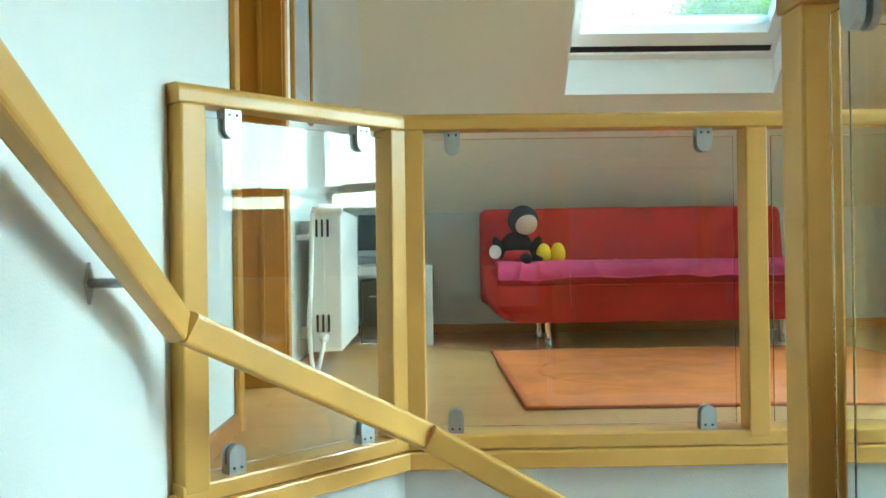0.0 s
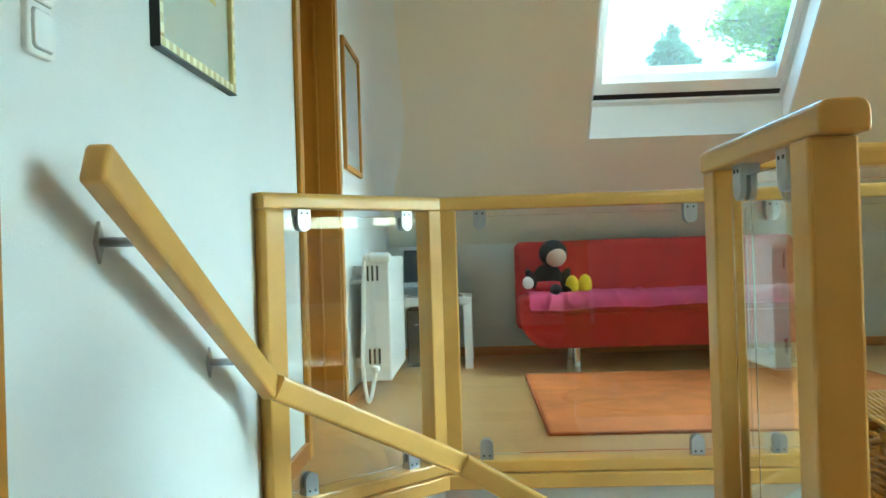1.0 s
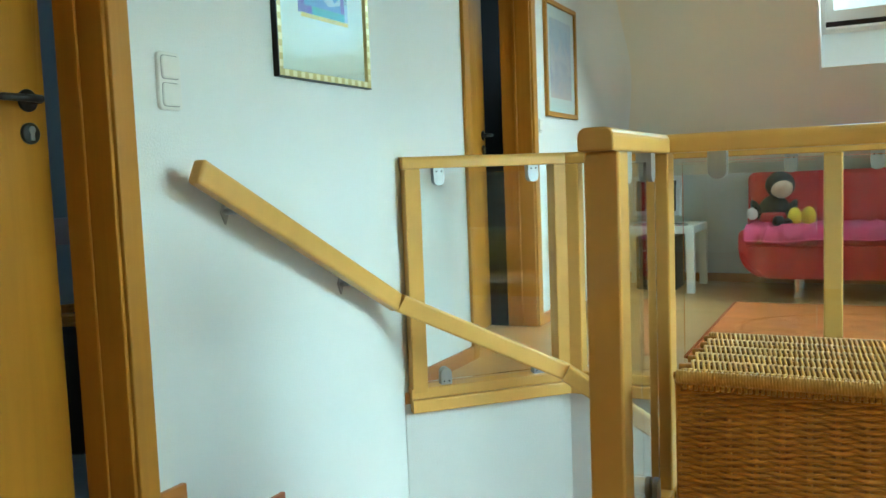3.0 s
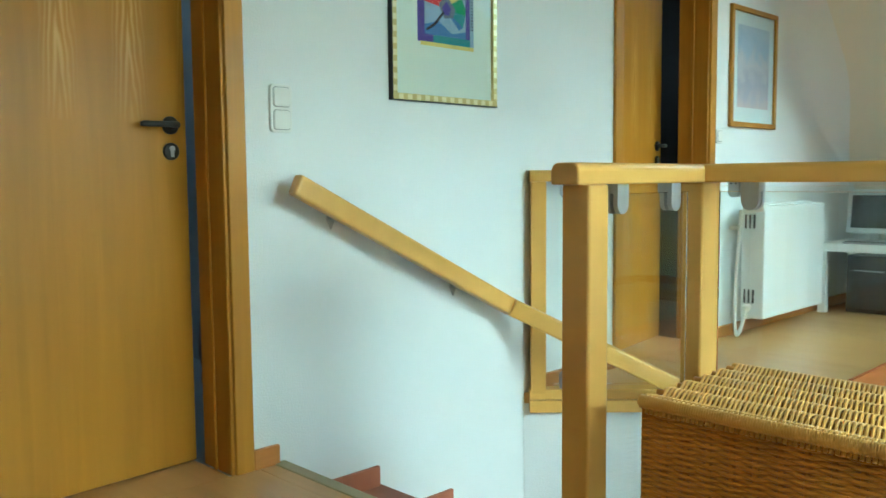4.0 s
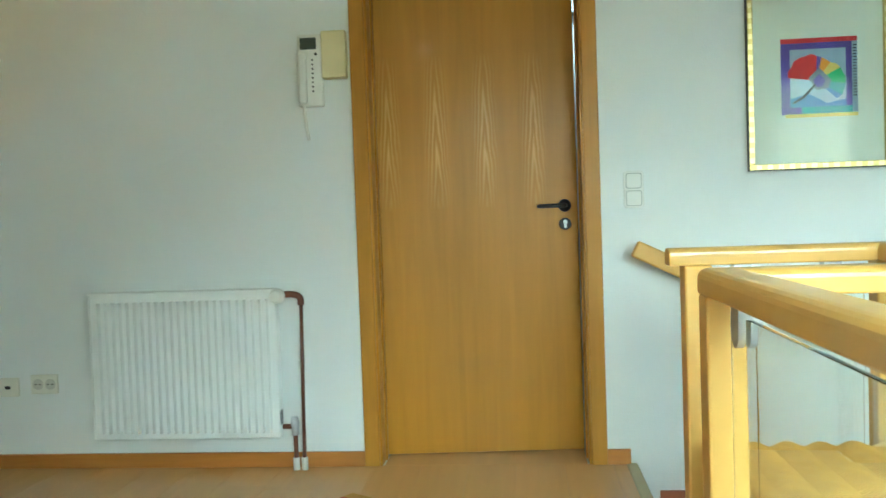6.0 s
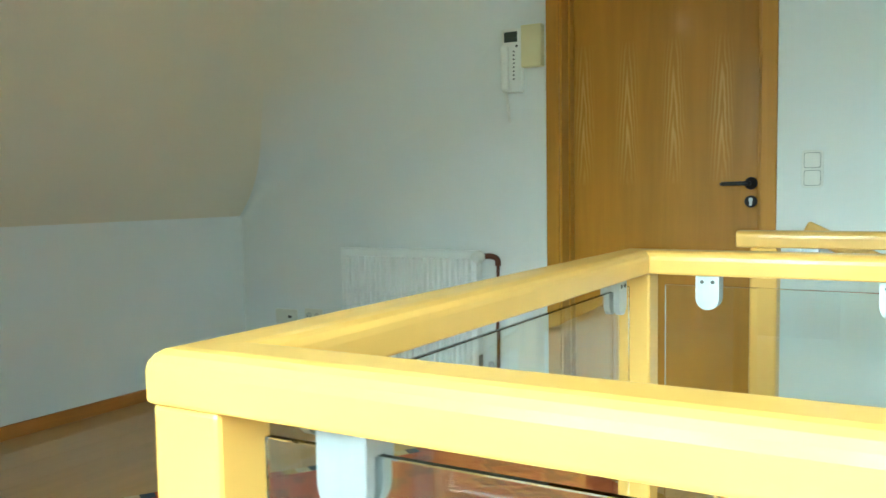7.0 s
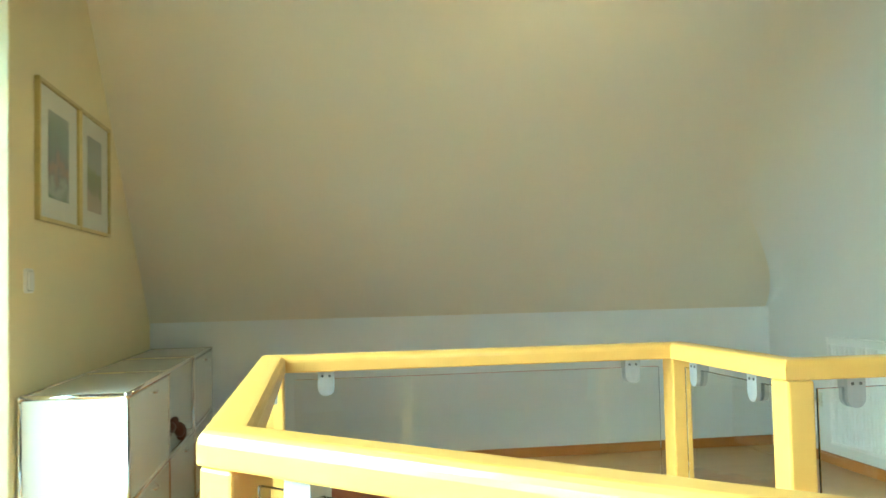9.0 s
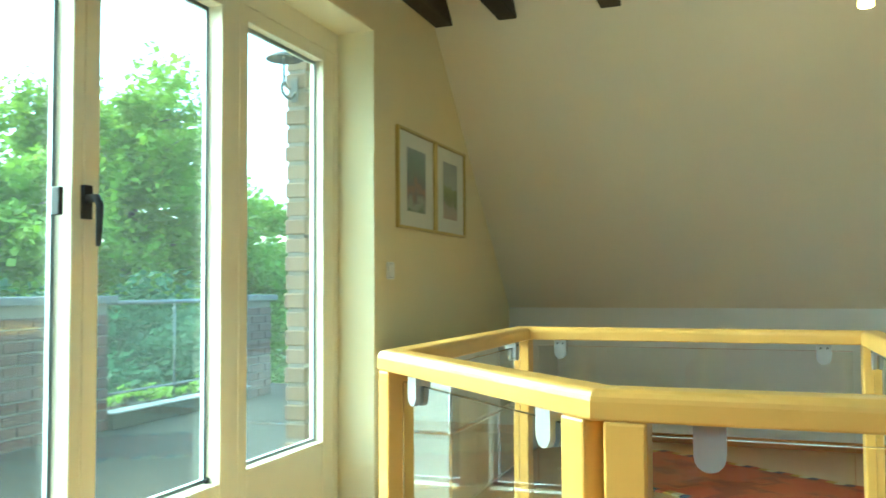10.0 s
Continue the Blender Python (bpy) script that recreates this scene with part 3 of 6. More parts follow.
add_lathe(bag, [(0.14, -0.02), (0.175, 0.0), (0.19, 0.10), (0.185, 0.14), (0.195, 0.20), (0.19, 0.32), (0.175, 0.385), (0.15, 0.40)], 26, (LX, LY, 0))
tagged(part("leather_pouf", bag, BLACK, None, "", True), "shiny black leather pouf on the floor", "pouf")
tray = thing("tray", (LX, LY, 0.40), "woven straw tray lying on the black pouf", "tray")
part("base", add_lathe(bmesh.new(), [(0.13, 0.40), (0.135, 0.405), (0.135, 0.412)], 24, (LX, LY, 0)), WICKER, tray)
for k in range(3):
    part("coil", add_tube(bmesh.new(), [(LX + 0.138 * math.cos(a * math.pi / 12), LY + 0.138 * math.sin(a * math.pi / 12), 0.408 + 0.013 * k) for a in range(25)], 0.009, 7, False), WICKER, tray)
lamp = thing("table_lamp", (LX, LY, 0.412), "table lamp with dark turned stem and pinkish shade", "lamp")
part("stem", add_lathe(bmesh.new(), [(0.05, 0.412), (0.048, 0.42), (0.018, 0.435), (0.026, 0.46), (0.012, 0.50), (0.010, 0.54), (0.024, 0.575), (0.012, 0.595), (0.020, 0.615), (0.008, 0.64), (0.008, 0.765)], 14, (LX, LY, 0)), BLACK, lamp)
part("arm", tube(bezier([(LX, LY - 0.005, 0.605), (LX + 0.03, LY + 0.03, 0.60), (LX + 0.05, LY + 0.05, 0.625), (LX + 0.045, LY + 0.045, 0.655)], 5), 0.004, 6), BLACK, lamp, "thin curved arm")
part("shade", add_lathe(bmesh.new(), [(0.085, 0.66), (0.075, 0.745), (0.07, 0.745), (0.08, 0.66)], 20, (LX, LY, 0)), mat("pinkish_shade", (0.62, 0.5, 0.5), 0.8, grain=0.1), lamp, "pinkish fabric shade")
part("finial", add_lathe(bmesh.new(), [(0.004, 0.745), (0.022, 0.755), (0.024, 0.77), (0.012, 0.785), (0.004, 0.795)], 12, (LX, LY, 0)), BLACK, lamp)

# ---- skirting ----
def skirting(name, lo, hi):
    return tagged(part(name, box(lo, hi, 0.003, 2), SKIRT), "reddish beech skirting board", "baseboard", kind="structure")


BH = 0.062
skirting("baseboard", (0.0, D0 + 0.016, 0.0), (0.016, DOORS[0][0] - 0.058, BH))
skirting("baseboard", (0.0, DOORS[0][1] + 0.058, 0.0), (0.016, STAIR_Y - 0.012, BH))
skirting("baseboard", (0.0, CY + 0.055, 0.0), (0.016, DOORS[1][0] - 0.058, BH))
skirting("baseboard", (0.0, DOORS[1][1] + 0.058, 0.0), (0.016, D1 - 0.016, BH))
skirting("baseboard", (0.0, D0, 0.0), (W, D0 + 0.016, BH))
skirting("baseboard", (0.0, D1 - 0.016, 0.0), (W, D1, BH))
skirting("baseboard", (W - 0.016, D0 + 0.016, 0.0), (W, WY0, BH))
skirting("baseboard", (W - 0.016, WY1, 0.0), (W, D1 - 0.016, BH))

# ---- terrace window ----
win = thing("window_1", (4.2, 2.1, 0.0), "cream-painted terrace doors with tall double-glazed panes", "window", kind="structure")
FX0, FX1 = 4.155, 4.24
part("window_frame", box((FX0, WY0, WZ1 - 0.11), (FX1, WY1, WZ1), 0.003, 1), FRAME_PAINT, win)
part("window_frame", box((FX0, WY0, -0.02), (FX1, WY1, 0.06), 0.003, 1), FRAME_PAINT, win)
MID = (WY0 + WY1) / 2
part("window_frame", box((FX0, WY0, 0.06), (FX1, WY0 + 0.05, WZ1 - 0.11), 0.003, 1), FRAME_PAINT, win)
part("window_frame", box((FX0, WY1 - 0.05, 0.06), (FX1, WY1, WZ1 - 0.11), 0.003, 1), FRAME_PAINT, win)


BEAD = mat("white_bead_lacquer", (0.84, 0.86, 0.86), 0.3, grain=0.03, scale=(20, 20, 4), coords="World")


def sash(y0, y1, z0, z1, bar0, bar1, proud=0.0, low=0.20):
    x0, x1 = FX0 - proud, FX1 - 0.012
    s = part("sash", box((x0, y0, z0), (x1, y0 + bar0, z1), 0.004, 2), FRAME_PAINT, win)
    for lo, hi in (((x0, y1 - bar1, z0), (x1, y1, z1)), ((x0 + 0.001, y0 + bar0, z0), (x1, y1 - bar1, z0 + low)), ((x0 + 0.001, y0 + bar0, z1 - 0.06), (x1, y1 - bar1, z1))):
        part("sash_bar", box(lo, hi, 0.003, 1), FRAME_PAINT, s)
    g = part("pane", box((FX1 - 0.045, y0 + bar0 - 0.008, z0 + low - 0.008), (FX1 - 0.037, y1 - bar1 + 0.008, z1 - 0.052)), VEILED, s, "clear window pane")
    g.visible_shadow = False
    a0, a1, b0, b1 = y0 + bar0, y1 - bar1, z0 + low, z1 - 0.06
    for lo, hi in (((FX1 - 0.037, a0, b0), (FX1 - 0.022, a0 + 0.014, b1)), ((FX1 - 0.037, a1 - 0.014, b0), (FX1 - 0.022, a1, b1)), ((FX1 - 0.037, a0 + 0.014, b0), (FX1 - 0.022, a1 - 0.014, b0 + 0.014)), ((FX1 - 0.037, a0 + 0.014, b1 - 0.014), (FX1 - 0.022, a1 - 0.014, b1))):
        part("glazing_bead", box(lo, hi), BEAD, s, "white glazing bead")
    return s


Z0, Z1 = 0.06, WZ1 - 0.11
sash(WY0 + 0.05, 1.465, Z0, Z1, 0.102, 0.06, low=0.30)
part("mullion", box((FX0, 1.465, Z0), (FX1, 1.525, Z1), 0.003, 1), FRAME_PAINT, win)
MS = MID + 0.036
d1 = sash(1.525, MS, Z0, Z1, 0.080, 0.062, 0.018, low=0.29)
d2 = sash(MS + 0.003, 2 * MID - 1.525, Z0, Z1, 0.045, 0.080, 0.018, low=0.29)
part("mullion", box((FX0, 2 * MID - 1.525, Z0), (FX1, 2 * MID - 1.465, Z1), 0.003, 1), FRAME_PAINT, win)
sash(2 * MID - 1.465, WY1 - 0.05, Z0, Z1, 0.06, 0.102, low=0.30)
bm = box((FX0 - 0.034, MS - 0.019, 1.265), (FX0 - 0.018, MS + 0.016, 1.365), 0.003, 2)
wh = part("window_handle", bm, BLACK, d1, "black window handle")
part("lever", tube([(FX0 - 0.03, MS, 1.325), (FX0 - 0.066, MS, 1.325), (FX0 - 0.074, MS - 0.002, 1.305), (FX0 - 0.068, MS - 0.006, 1.20), (FX0 - 0.066, MS - 0.007, 1.185)], [0.013, 0.013, 0.012, 0.009, 0.006], 10), BLACK, d1, "black window handle lever")
part("strike_plate", box((FX0 - 0.03, MS + 0.090, 1.27), (FX0 + 0.0, MS + 0.108, 1.35), 0.003, 2), BLACK, d2, "black lock plate")
part("corner_stop", box((FX1 - 0.062, 1.612, 0.352), (FX1 - 0.046, 1.628, 0.370), 0.001, 1), BLACK, d1, "black glazing stop")
part("corner_stop", box((FX1 - 0.062, 1.385, 0.362), (FX1 - 0.046, 1.401, 0.380), 0.001, 1), BLACK, win, "black glazing stop")
# pale reveal paint with the yellow of bounced light mixed into its colour
REVEAL = mat("bounce_tinted_reveal_paint", (0.80, 0.74, 0.50), 0.8, grain=0.04, scale=(2, 2, 2), bump=0.25, bscale=160, coords="World")
part("reveal_lining", box((W + 0.002, WY0, 0.0), (FX0, WY0 + 0.006, WZ1 - 0.006), 0.0), REVEAL, win, "pale plastered reveal")
part("reveal_lining", box((W + 0.002, WY1 - 0.006, 0.0), (FX0, WY1, WZ1 - 0.006), 0.0), REVEAL, win, "pale plastered reveal")
part("reveal_lining", box((W + 0.002, WY0, WZ1 - 0.006), (FX0, WY1, WZ1), 0.0), REVEAL, win, "pale plastered reveal")
part("window_sill", box((W, WY0, -0.021), (FX0, WY1, 0.0), 0.0), LAMINATE, win)

# ---- roof window ----
rw = thing("window_2", (1.84, SKY0, 1.32), "white roof window in a deep white reveal", "window", kind="structure")
UP = 0.20
zr = lambda y: zn(y) + UP


def slab(x0, x1, ya, yb, dz0, dz1):
    return prism([(ya, zn(ya) + dz0), (yb, zn(yb) + dz0), (yb, zn(yb) + dz1), (ya, zn(ya) + dz1)], "x", x0, x1)


part("reveal_panel", prism([(SKY0 - 0.004, zn(SKY0) - 0.004), (SKY0 + 0.012, zn(SKY0)), (SKY0 + 0.012, zn(SKY0) + UP), (SKY0 - 0.004, zn(SKY0) + UP)], "x", SKX0 + 0.004, SKX1 - 0.004), ENAMEL, rw)
part("reveal_panel", prism([(SKY1, zn(SKY1) - 0.004), (SKY1 - 0.012, zn(SKY1)), (SKY1 - 0.012, zn(SKY1) + UP), (SKY1, zn(SKY1) + UP)], "x", SKX0, SKX1), ENAMEL, rw)
for x0, x1 in ((SKX0 - 0.008, SKX0 + 0.004), (SKX1 - 0.004, SKX1 + 0.008)):
    part("reveal_panel", slab(x0, x1, SKY0 + 0.012, SKY1 - 0.012, -0.004, UP + 0.03), ENAMEL, rw)
fb = 0.055
part("window_frame", slab(SKX0, SKX0 + 0.03, SKY0, SKY1, UP - 0.01, UP + 0.09), ENAMEL, rw)
part("window_frame", slab(SKX1 - 0.03, SKX1, SKY0, SKY1, UP - 0.01, UP + 0.09), ENAMEL, rw)
part("window_frame", slab(SKX0 + 0.03, SKX1 - 0.03, SKY0, SKY0 - 0.028, UP - 0.01, UP + 0.09), ENAMEL, rw)
# black strip put in for the shade in the gap between frame and sash
part("gasket", slab(SKX0 + 0.03, SKX1 - 0.03, SKY0 - 0.028, SKY0 - 0.058, UP + 0.004, UP + 0.09), BLACK, rw, "black strip for the shaded gap below the sash")
so = part("sash", slab(SKX0 + 0.03, SKX1 - 0.03, SKY0 - 0.058, SKY0 - 0.115, UP + 0.0, UP + 0.10), ENAMEL, rw)
part("sash_bar", slab(SKX0 + 0.032, SKX0 + 0.075, SKY0 - 0.115, SKY1 + 0.05, UP + 0.0, UP + 0.10), ENAMEL, so)
part("sash_bar", slab(SKX1 - 0.075, SKX1 - 0.032, SKY0 - 0.115, SKY1 + 0.05, UP + 0.0, UP + 0.10), ENAMEL, so)
part("sash_bar", slab(SKX0 + 0.032, SKX1 - 0.032, SKY1 + 0.05, SKY1, UP + 0.0, UP + 0.10), ENAMEL, so)
g = part("pane", slab(SKX0 + 0.07, SKX1 - 0.07, SKY0 - 0.11, SKY1 + 0.045, UP + 0.05, UP + 0.06), ROOF_GLASS, so, "clear roof window pane")
g.visible_shadow = False

# ---- beams and lamp ----
for bx in (3.908, 3.535, 2.972, 2.435, 1.90, 1.35, 0.81, 0.27):
    yb = D0 + (2.53 - KS) / TS
    ye = D1 - (2.53 - KN) / TN
    k = (CEIL - 2.53) / TS
    bm = prism([(yb, 2.53), (ye, 2.53), (ye - k, CEIL), (yb + k, CEIL)], "x", bx - 0.055, bx + 0.055)
    bmesh.ops.bevel(bm, geom=list(bm.edges), offset=0.006, segments=1, affect="EDGES")
    tagged(part("ceiling_beam", bm, BEAM), "dark-stained wooden collar beam under the ceiling", "beam", "collar beams")
GLOW = mat("frosted_glow_glass", (0.8, 0.62, 0.32), 0.5)
gb = GLOW.node_tree.nodes["Principled BSDF"]
gb.inputs["Emission Color"].default_value = (1.0, 0.60, 0.16, 1)
gb.inputs["Emission Strength"].default_value = 0.9
for lx, ly, lz in ((1.853, 0.535, 2.20),):
    pl = thing("pendant_lamp", (lx, ly, CEIL), "small halogen pendant with lit frosted glass shade", "lamp")
    part("rod", tube([(lx, ly, lz + 0.05), (lx, ly, CEIL)], 0.005, 8), mat_screw, pl)
    part("socket", add_lathe(bmesh.new(), [(0.006, 0.066), (0.014, 0.060), (0.017, 0.042), (0.013, 0.033)], 14, (lx, ly, lz)), CHROME, pl)
    part("shade", add_lathe(bmesh.new(), [(0.014, 0.034), (0.024, 0.027), (0.028, 0.012), (0.032, -0.012), (0.031, -0.026), (0.026, -0.029)], 18, (lx, ly, lz)), GLOW, pl, "lit frosted glass shade")
bulb = new("halogen_light", bpy.data.lights.new("halogen_light", "POINT"))
bulb.data.energy, bulb.data.color, bulb.data.shadow_soft_size = 0.8, (1.0, 0.66, 0.36), 0.03
bulb.location = (1.853, 0.535, 2.125)

# ---- sofa corner ----
SF0, SF1 = 0.895, 2.82
sofa = thing("sofa", (1.84, 5.5, 0), "red upholstered sofa bed on chrome legs", "sofa")


def soft_box(lo, hi, bev, seg=4, wob=0.006, cuts=6):
    bm = bmesh.new()
    bmesh.ops.create_cube(bm, size=1.0)
    lo, hi = Vector(lo), Vector(hi)
    for v in bm.verts:
        v.co = Vector([(v.co[k] + 0.5) * (hi[k] - lo[k]) + lo[k] for k in range(3)])
    bmesh.ops.bevel(bm, geom=list(bm.edges), offset=bev, segments=seg, profile=0.5, affect="EDGES")
    bmesh.ops.subdivide_edges(bm, edges=[e for e in bm.edges if e.calc_length() > 0.25], cuts=cuts, use_grid_fill=True)
    for v in bm.verts:
        v.co += Vector([noise.noise(v.co * 4 + Vector((k * 9, 0, 0))) for k in range(3)]) * wob
    return bm


# seat with a rounded underside at both ends
prof = []
for k in range(9):
    a = radians(180 + 90 * k / 8)
    prof.append((SF0 + 0.16 + 0.16 * math.cos(a), 0.315 + 0.18 * math.sin(a)))
for k in range(9):
    a = radians(270 + 90 * k / 8)
    prof.append((SF1 - 0.16 + 0.16 * math.cos(a), 0.315 + 0.18 * math.sin(a)))
for k in range(5):
    a = radians(90 * k / 4)
    prof.append((SF1 - 0.04 + 0.04 * math.cos(a), 0.395 + 0.04 * math.sin(a)))
for k in range(5):
    a = radians(90 + 90 * k / 4)
    prof.append((SF0 + 0.04 + 0.04 * math.cos(a), 0.395 + 0.04 * math.sin(a)))
bm = prism(prof, "y", 5.17, 5.80)
bmesh.ops.bevel(bm, geom=[e for e in bm.edges if abs(e.verts[0].co.y - e.verts[1].co.y) < 1e-6], offset=0.045, segments=4, affect="EDGES")
part("seat", bm, RED, sofa, "", True)
back = part("backrest", soft_box((SF0 - 0.005, -0.09, 0.0), (SF1 - 0.07, 0.09, 0.60), 0.05), RED, sofa, "", True)
for v in back.data.vertices:
    v.co = (v.co.x, 5.77 + v.co.y * 0.9 + v.co.z * 0.10, 0.195 + v.co.z * 0.99)
for lx in (1.235, 2.55):
    for ly in (5.29, 5.70):
        part("leg", add_lathe(bmesh.new(), [(0.022, 0.0), (0.024, 0.01), (0.017, 0.06), (0.024, 0.16), (0.03, 0.185)], 14, (lx, ly, 0)), CHROME, sofa, "chrome leg")
part("piping", tube([(SF0 + 0.05, 5.166, 0.335), (SF1 - 0.05, 5.166, 0.335)], 0.006, 8), RED, sofa, "red piping along the seat front")
# blanket laid over the seat's edge
bm = bmesh.new()
NX, NV = 200, 44
grid = []
for i in range(NX + 1):
    col = []
    u = i / NX
    x = 0.945 + u * 1.80
    drop = 0.022 + 0.034 * noise.noise(Vector((x * 2.3, 1, 0))) + 0.010 * noise.noise(Vector((x * 9, 1, 0)))
    for j in range(NV + 1):
        L = j / NV * (0.52 + drop)
        if L < 0.45:
            p, nrm = Vector((x, 5.605 - L, 0.444)), Vector((0, 0, 1))
        elif L < 0.53:
            a = (L - 0.45) / 0.08 * math.pi / 2
            p, nrm = Vector((x, 5.155 - 0.05 * math.sin(a), 0.394 + 0.05 * math.cos(a))), Vector((0, -math.sin(a), math.cos(a)))
        else:
            p, nrm = Vector((x, 5.105, 0.394 - (L - 0.53))), Vector((0, -1, 0))
        hang = max(0.0, min(1.0, (L - 0.44) / 0.1))
        w1 = noise.noise(Vector((x * 5, L * 4, 2)))
        ridge = 1 - abs(noise.noise(Vector((x * 7 + L * 4, L * 5 - x * 2, 5))))
        pleat = 0.5 + 0.5 * math.sin(x * 34 + 5 * noise.noise(Vector((x * 2, 0, 7))) + L * 3)
        f = 0.004 + 0.008 * (w1 + 0.5) + 0.020 * ridge ** 5 + hang * 0.018 * pleat
        p = p + nrm * max(0.004, f) + Vector((0.010 * noise.noise(Vector((L * 6, 3, x * 3))), 0, 0))
        col.append(bm.verts.new(p))
    grid.append(col)
for i in range(NX):
    for j in range(NV):
        bm.faces.new((grid[i][j], grid[i + 1][j], grid[i + 1][j + 1], grid[i][j + 1])).smooth = True
# rolled hem
add_tube(bm, [c[-1].co.copy() for c in grid], 0.006, 6)
tagged(part("blanket", bm, PINK), "crumpled pink blanket spread over the red sofa seat", "blanket")
# plain soft toy
TOY_DARK = mat("black_plush", (0.015, 0.014, 0.016), 0.95, grain=0.3, scale=(30, 30, 30), bump=0.6, bscale=400)
TOY_RED = mat("red_plush", (0.5, 0.02, 0.03), 0.95, grain=0.2, scale=(30, 30, 30), bump=0.5, bscale=400)
TOY_SKIN = mat("beige_plush", (0.62, 0.45, 0.33), 0.95, grain=0.15, scale=(30, 30, 30), bump=0.5, bscale=400)
TOY_YELLOW = mat("yellow_plush", (0.75, 0.55, 0.01), 0.9, grain=0.15, scale=(30, 30, 30), bump=0.5, bscale=400)
bm = bmesh.new()


def blob(c, r, mi, stretch=(1, 1, 1), rot=(0, 0, 0)):
    tmp = bmesh.new()
    bmesh.ops.create_icosphere(tmp, subdivisions=3, radius=r)
    m = pose(*c, *rot) @ Matrix.Diagonal((*stretch, 1))
    bmesh.ops.transform(tmp, matrix=m, verts=tmp.verts)
    first = len(bm.faces)
    join(bm, tmp)
    bm.faces.ensure_lookup_table()
    for f in bm.faces[first:]:
        f.material_index, f.smooth = mi, True


bx, by, bz, bs = 1.085, 5.49, 0.448, 1.22
for c, r_, mi, st, rot in (
    ((0, 0, 0.080), 0.075, 0, (1.05, 0.9, 1.05), (0, 0, 0)),
    ((0, -0.005, 0.040), 0.08, 1, (1.05, 0.95, 0.62), (0, 0, 0)),
    ((0.03, -0.02, 0.210), 0.075, 0, (1.0, 0.9, 0.95), (0, 0, 0)),
    ((0.04, -0.055, 0.193), 0.055, 2, (1.0, 0.8, 0.95), (0, 0, 0)),
    ((-0.105, -0.05, 0.062), 0.030, 4, (1, 0.8, 1.1), (0, 0, 0)),
    ((-0.085, -0.03, 0.080), 0.06, 0, (0.4, 0.5, 1.0), (0, -25, 0)),
    ((0.085, -0.03, 0.080), 0.06, 0, (0.4, 0.5, 1.0), (0, 25, 0)),
    ((0.03, -0.12, 0.025), 0.06, 0, (0.5, 1.2, 0.5), (0, 0, 0)),
    ((0.09, -0.12, 0.025), 0.06, 0, (0.5, 1.2, 0.5), (0, 0, 0)),
    ((0.11, -0.15, 0.046), 0.046, 3, (0.75, 0.85, 1.12), (0, 0, 0)),
    ((0.175, -0.15, 0.050), 0.046, 3, (0.75, 0.85, 1.12), (0, 0, 0)),
):
    blob((bx + c[0] * bs, by + c[1] * bs, bz + c[2] * bs), r_ * bs, mi, st, rot)
toy = tagged(part("soft_toy", bm, TOY_DARK), "black, red and yellow plush toy sitting on the sofa", "toy")
for m_ in (TOY_RED, TOY_SKIN, TOY_YELLOW, mat("white_plush", (0.75, 0.73, 0.7), 0.95, bump=0.4)):
    toy.data.materials.append(m_)

# orange rug with a carved spiral line
rug = thing("rug", (1.8, 4.1, 0), "orange wool rug with a carved curve on the laminate", "rug")
bm = bmesh.new()
RX0, RX1, RY0, RY1 = 0.898, 2.76, 3.388, 4.985
RN, RM = 120, 110
g = [[None] * (RM + 1) for _ in range(RN + 1)]
for i in range(RN + 1):
    for j in range(RM + 1):
        x, y = RX0 + (RX1 - RX0) * i / RN, RY0 + (RY1 - RY0) * j / RM
        edge = min(i, RN - i, j, RM - j)
        z = 0.013 if edge else 0.001
        r_ = abs(math.hypot((x - 1.75) / 1.45, (y - 4.18) / 1.0) - 0.50)
        cut = r_ < 0.010 and x < 2.1
        g[i][j] = bm.verts.new((x + 0.004 * noise.noise(Vector((x * 3, y * 3, 0))), y + 0.004 * noise.noise(Vector((y * 3, x * 3, 4))), z - (0.007 if cut and edge else 0) + 0.0015 * noise.noise(Vector((x * 40, y * 40, 1)))))
for i in range(RN):
    for j in range(RM):
        bm.faces.new((g[i][j], g[i + 1][j], g[i + 1][j + 1], g[i][j + 1])).smooth = True
part("pile", bm, ORANGE, rug)
bm = bmesh.new()
for a, b in (((RX0, RY0), (RX1, RY0)), ((RX1, RY0), (RX1, RY1)), ((RX1, RY1), (RX0, RY1)), ((RX0, RY1), (RX0, RY0))):
    add_tube(bm, [(*a, 0.007), (*b, 0.007)], 0.007, 6)
part("edging", bm, mat("rug_edging", (0.42, 0.11, 0.03), 0.9, grain=0.2), rug, "darker bound edge")

# patterned rug at the other side
KEL = bpy.data.materials.new("kelim_weave")
KEL.use_nodes = True
nt = KEL.node_tree
b_ = nt.nodes["Principled BSDF"]
b_.inputs["Roughness"].default_value = 0.95
tc = nt.nodes.new("ShaderNodeTexCoord")
vor = nt.nodes.new("ShaderNodeTexVoronoi")
vor.distance, vor.inputs["Scale"].default_value = "MANHATTAN", 7.0
rp = nt.nodes.new("ShaderNodeValToRGB")
rp.color_ramp.interpolation = "CONSTANT"
els = rp.color_ramp.elements
els[0].color = (0.44, 0.075, 0.03, 1)
els[1].position, els[1].color = 0.97, (0.27, 0.06, 0.035, 1)
for p_, c_ in ((0.62, (0.42, 0.068, 0.03, 1)), (0.86, (0.47, 0.16, 0.05, 1)), (0.9, (0.45, 0.08, 0.035, 1))):
    e_ = els.new(p_)
    e_.color = c_
nt.links.new(tc.outputs["Object"], vor.inputs["Vector"])
nt.links.new(vor.outputs["Distance"], rp.inputs[0])
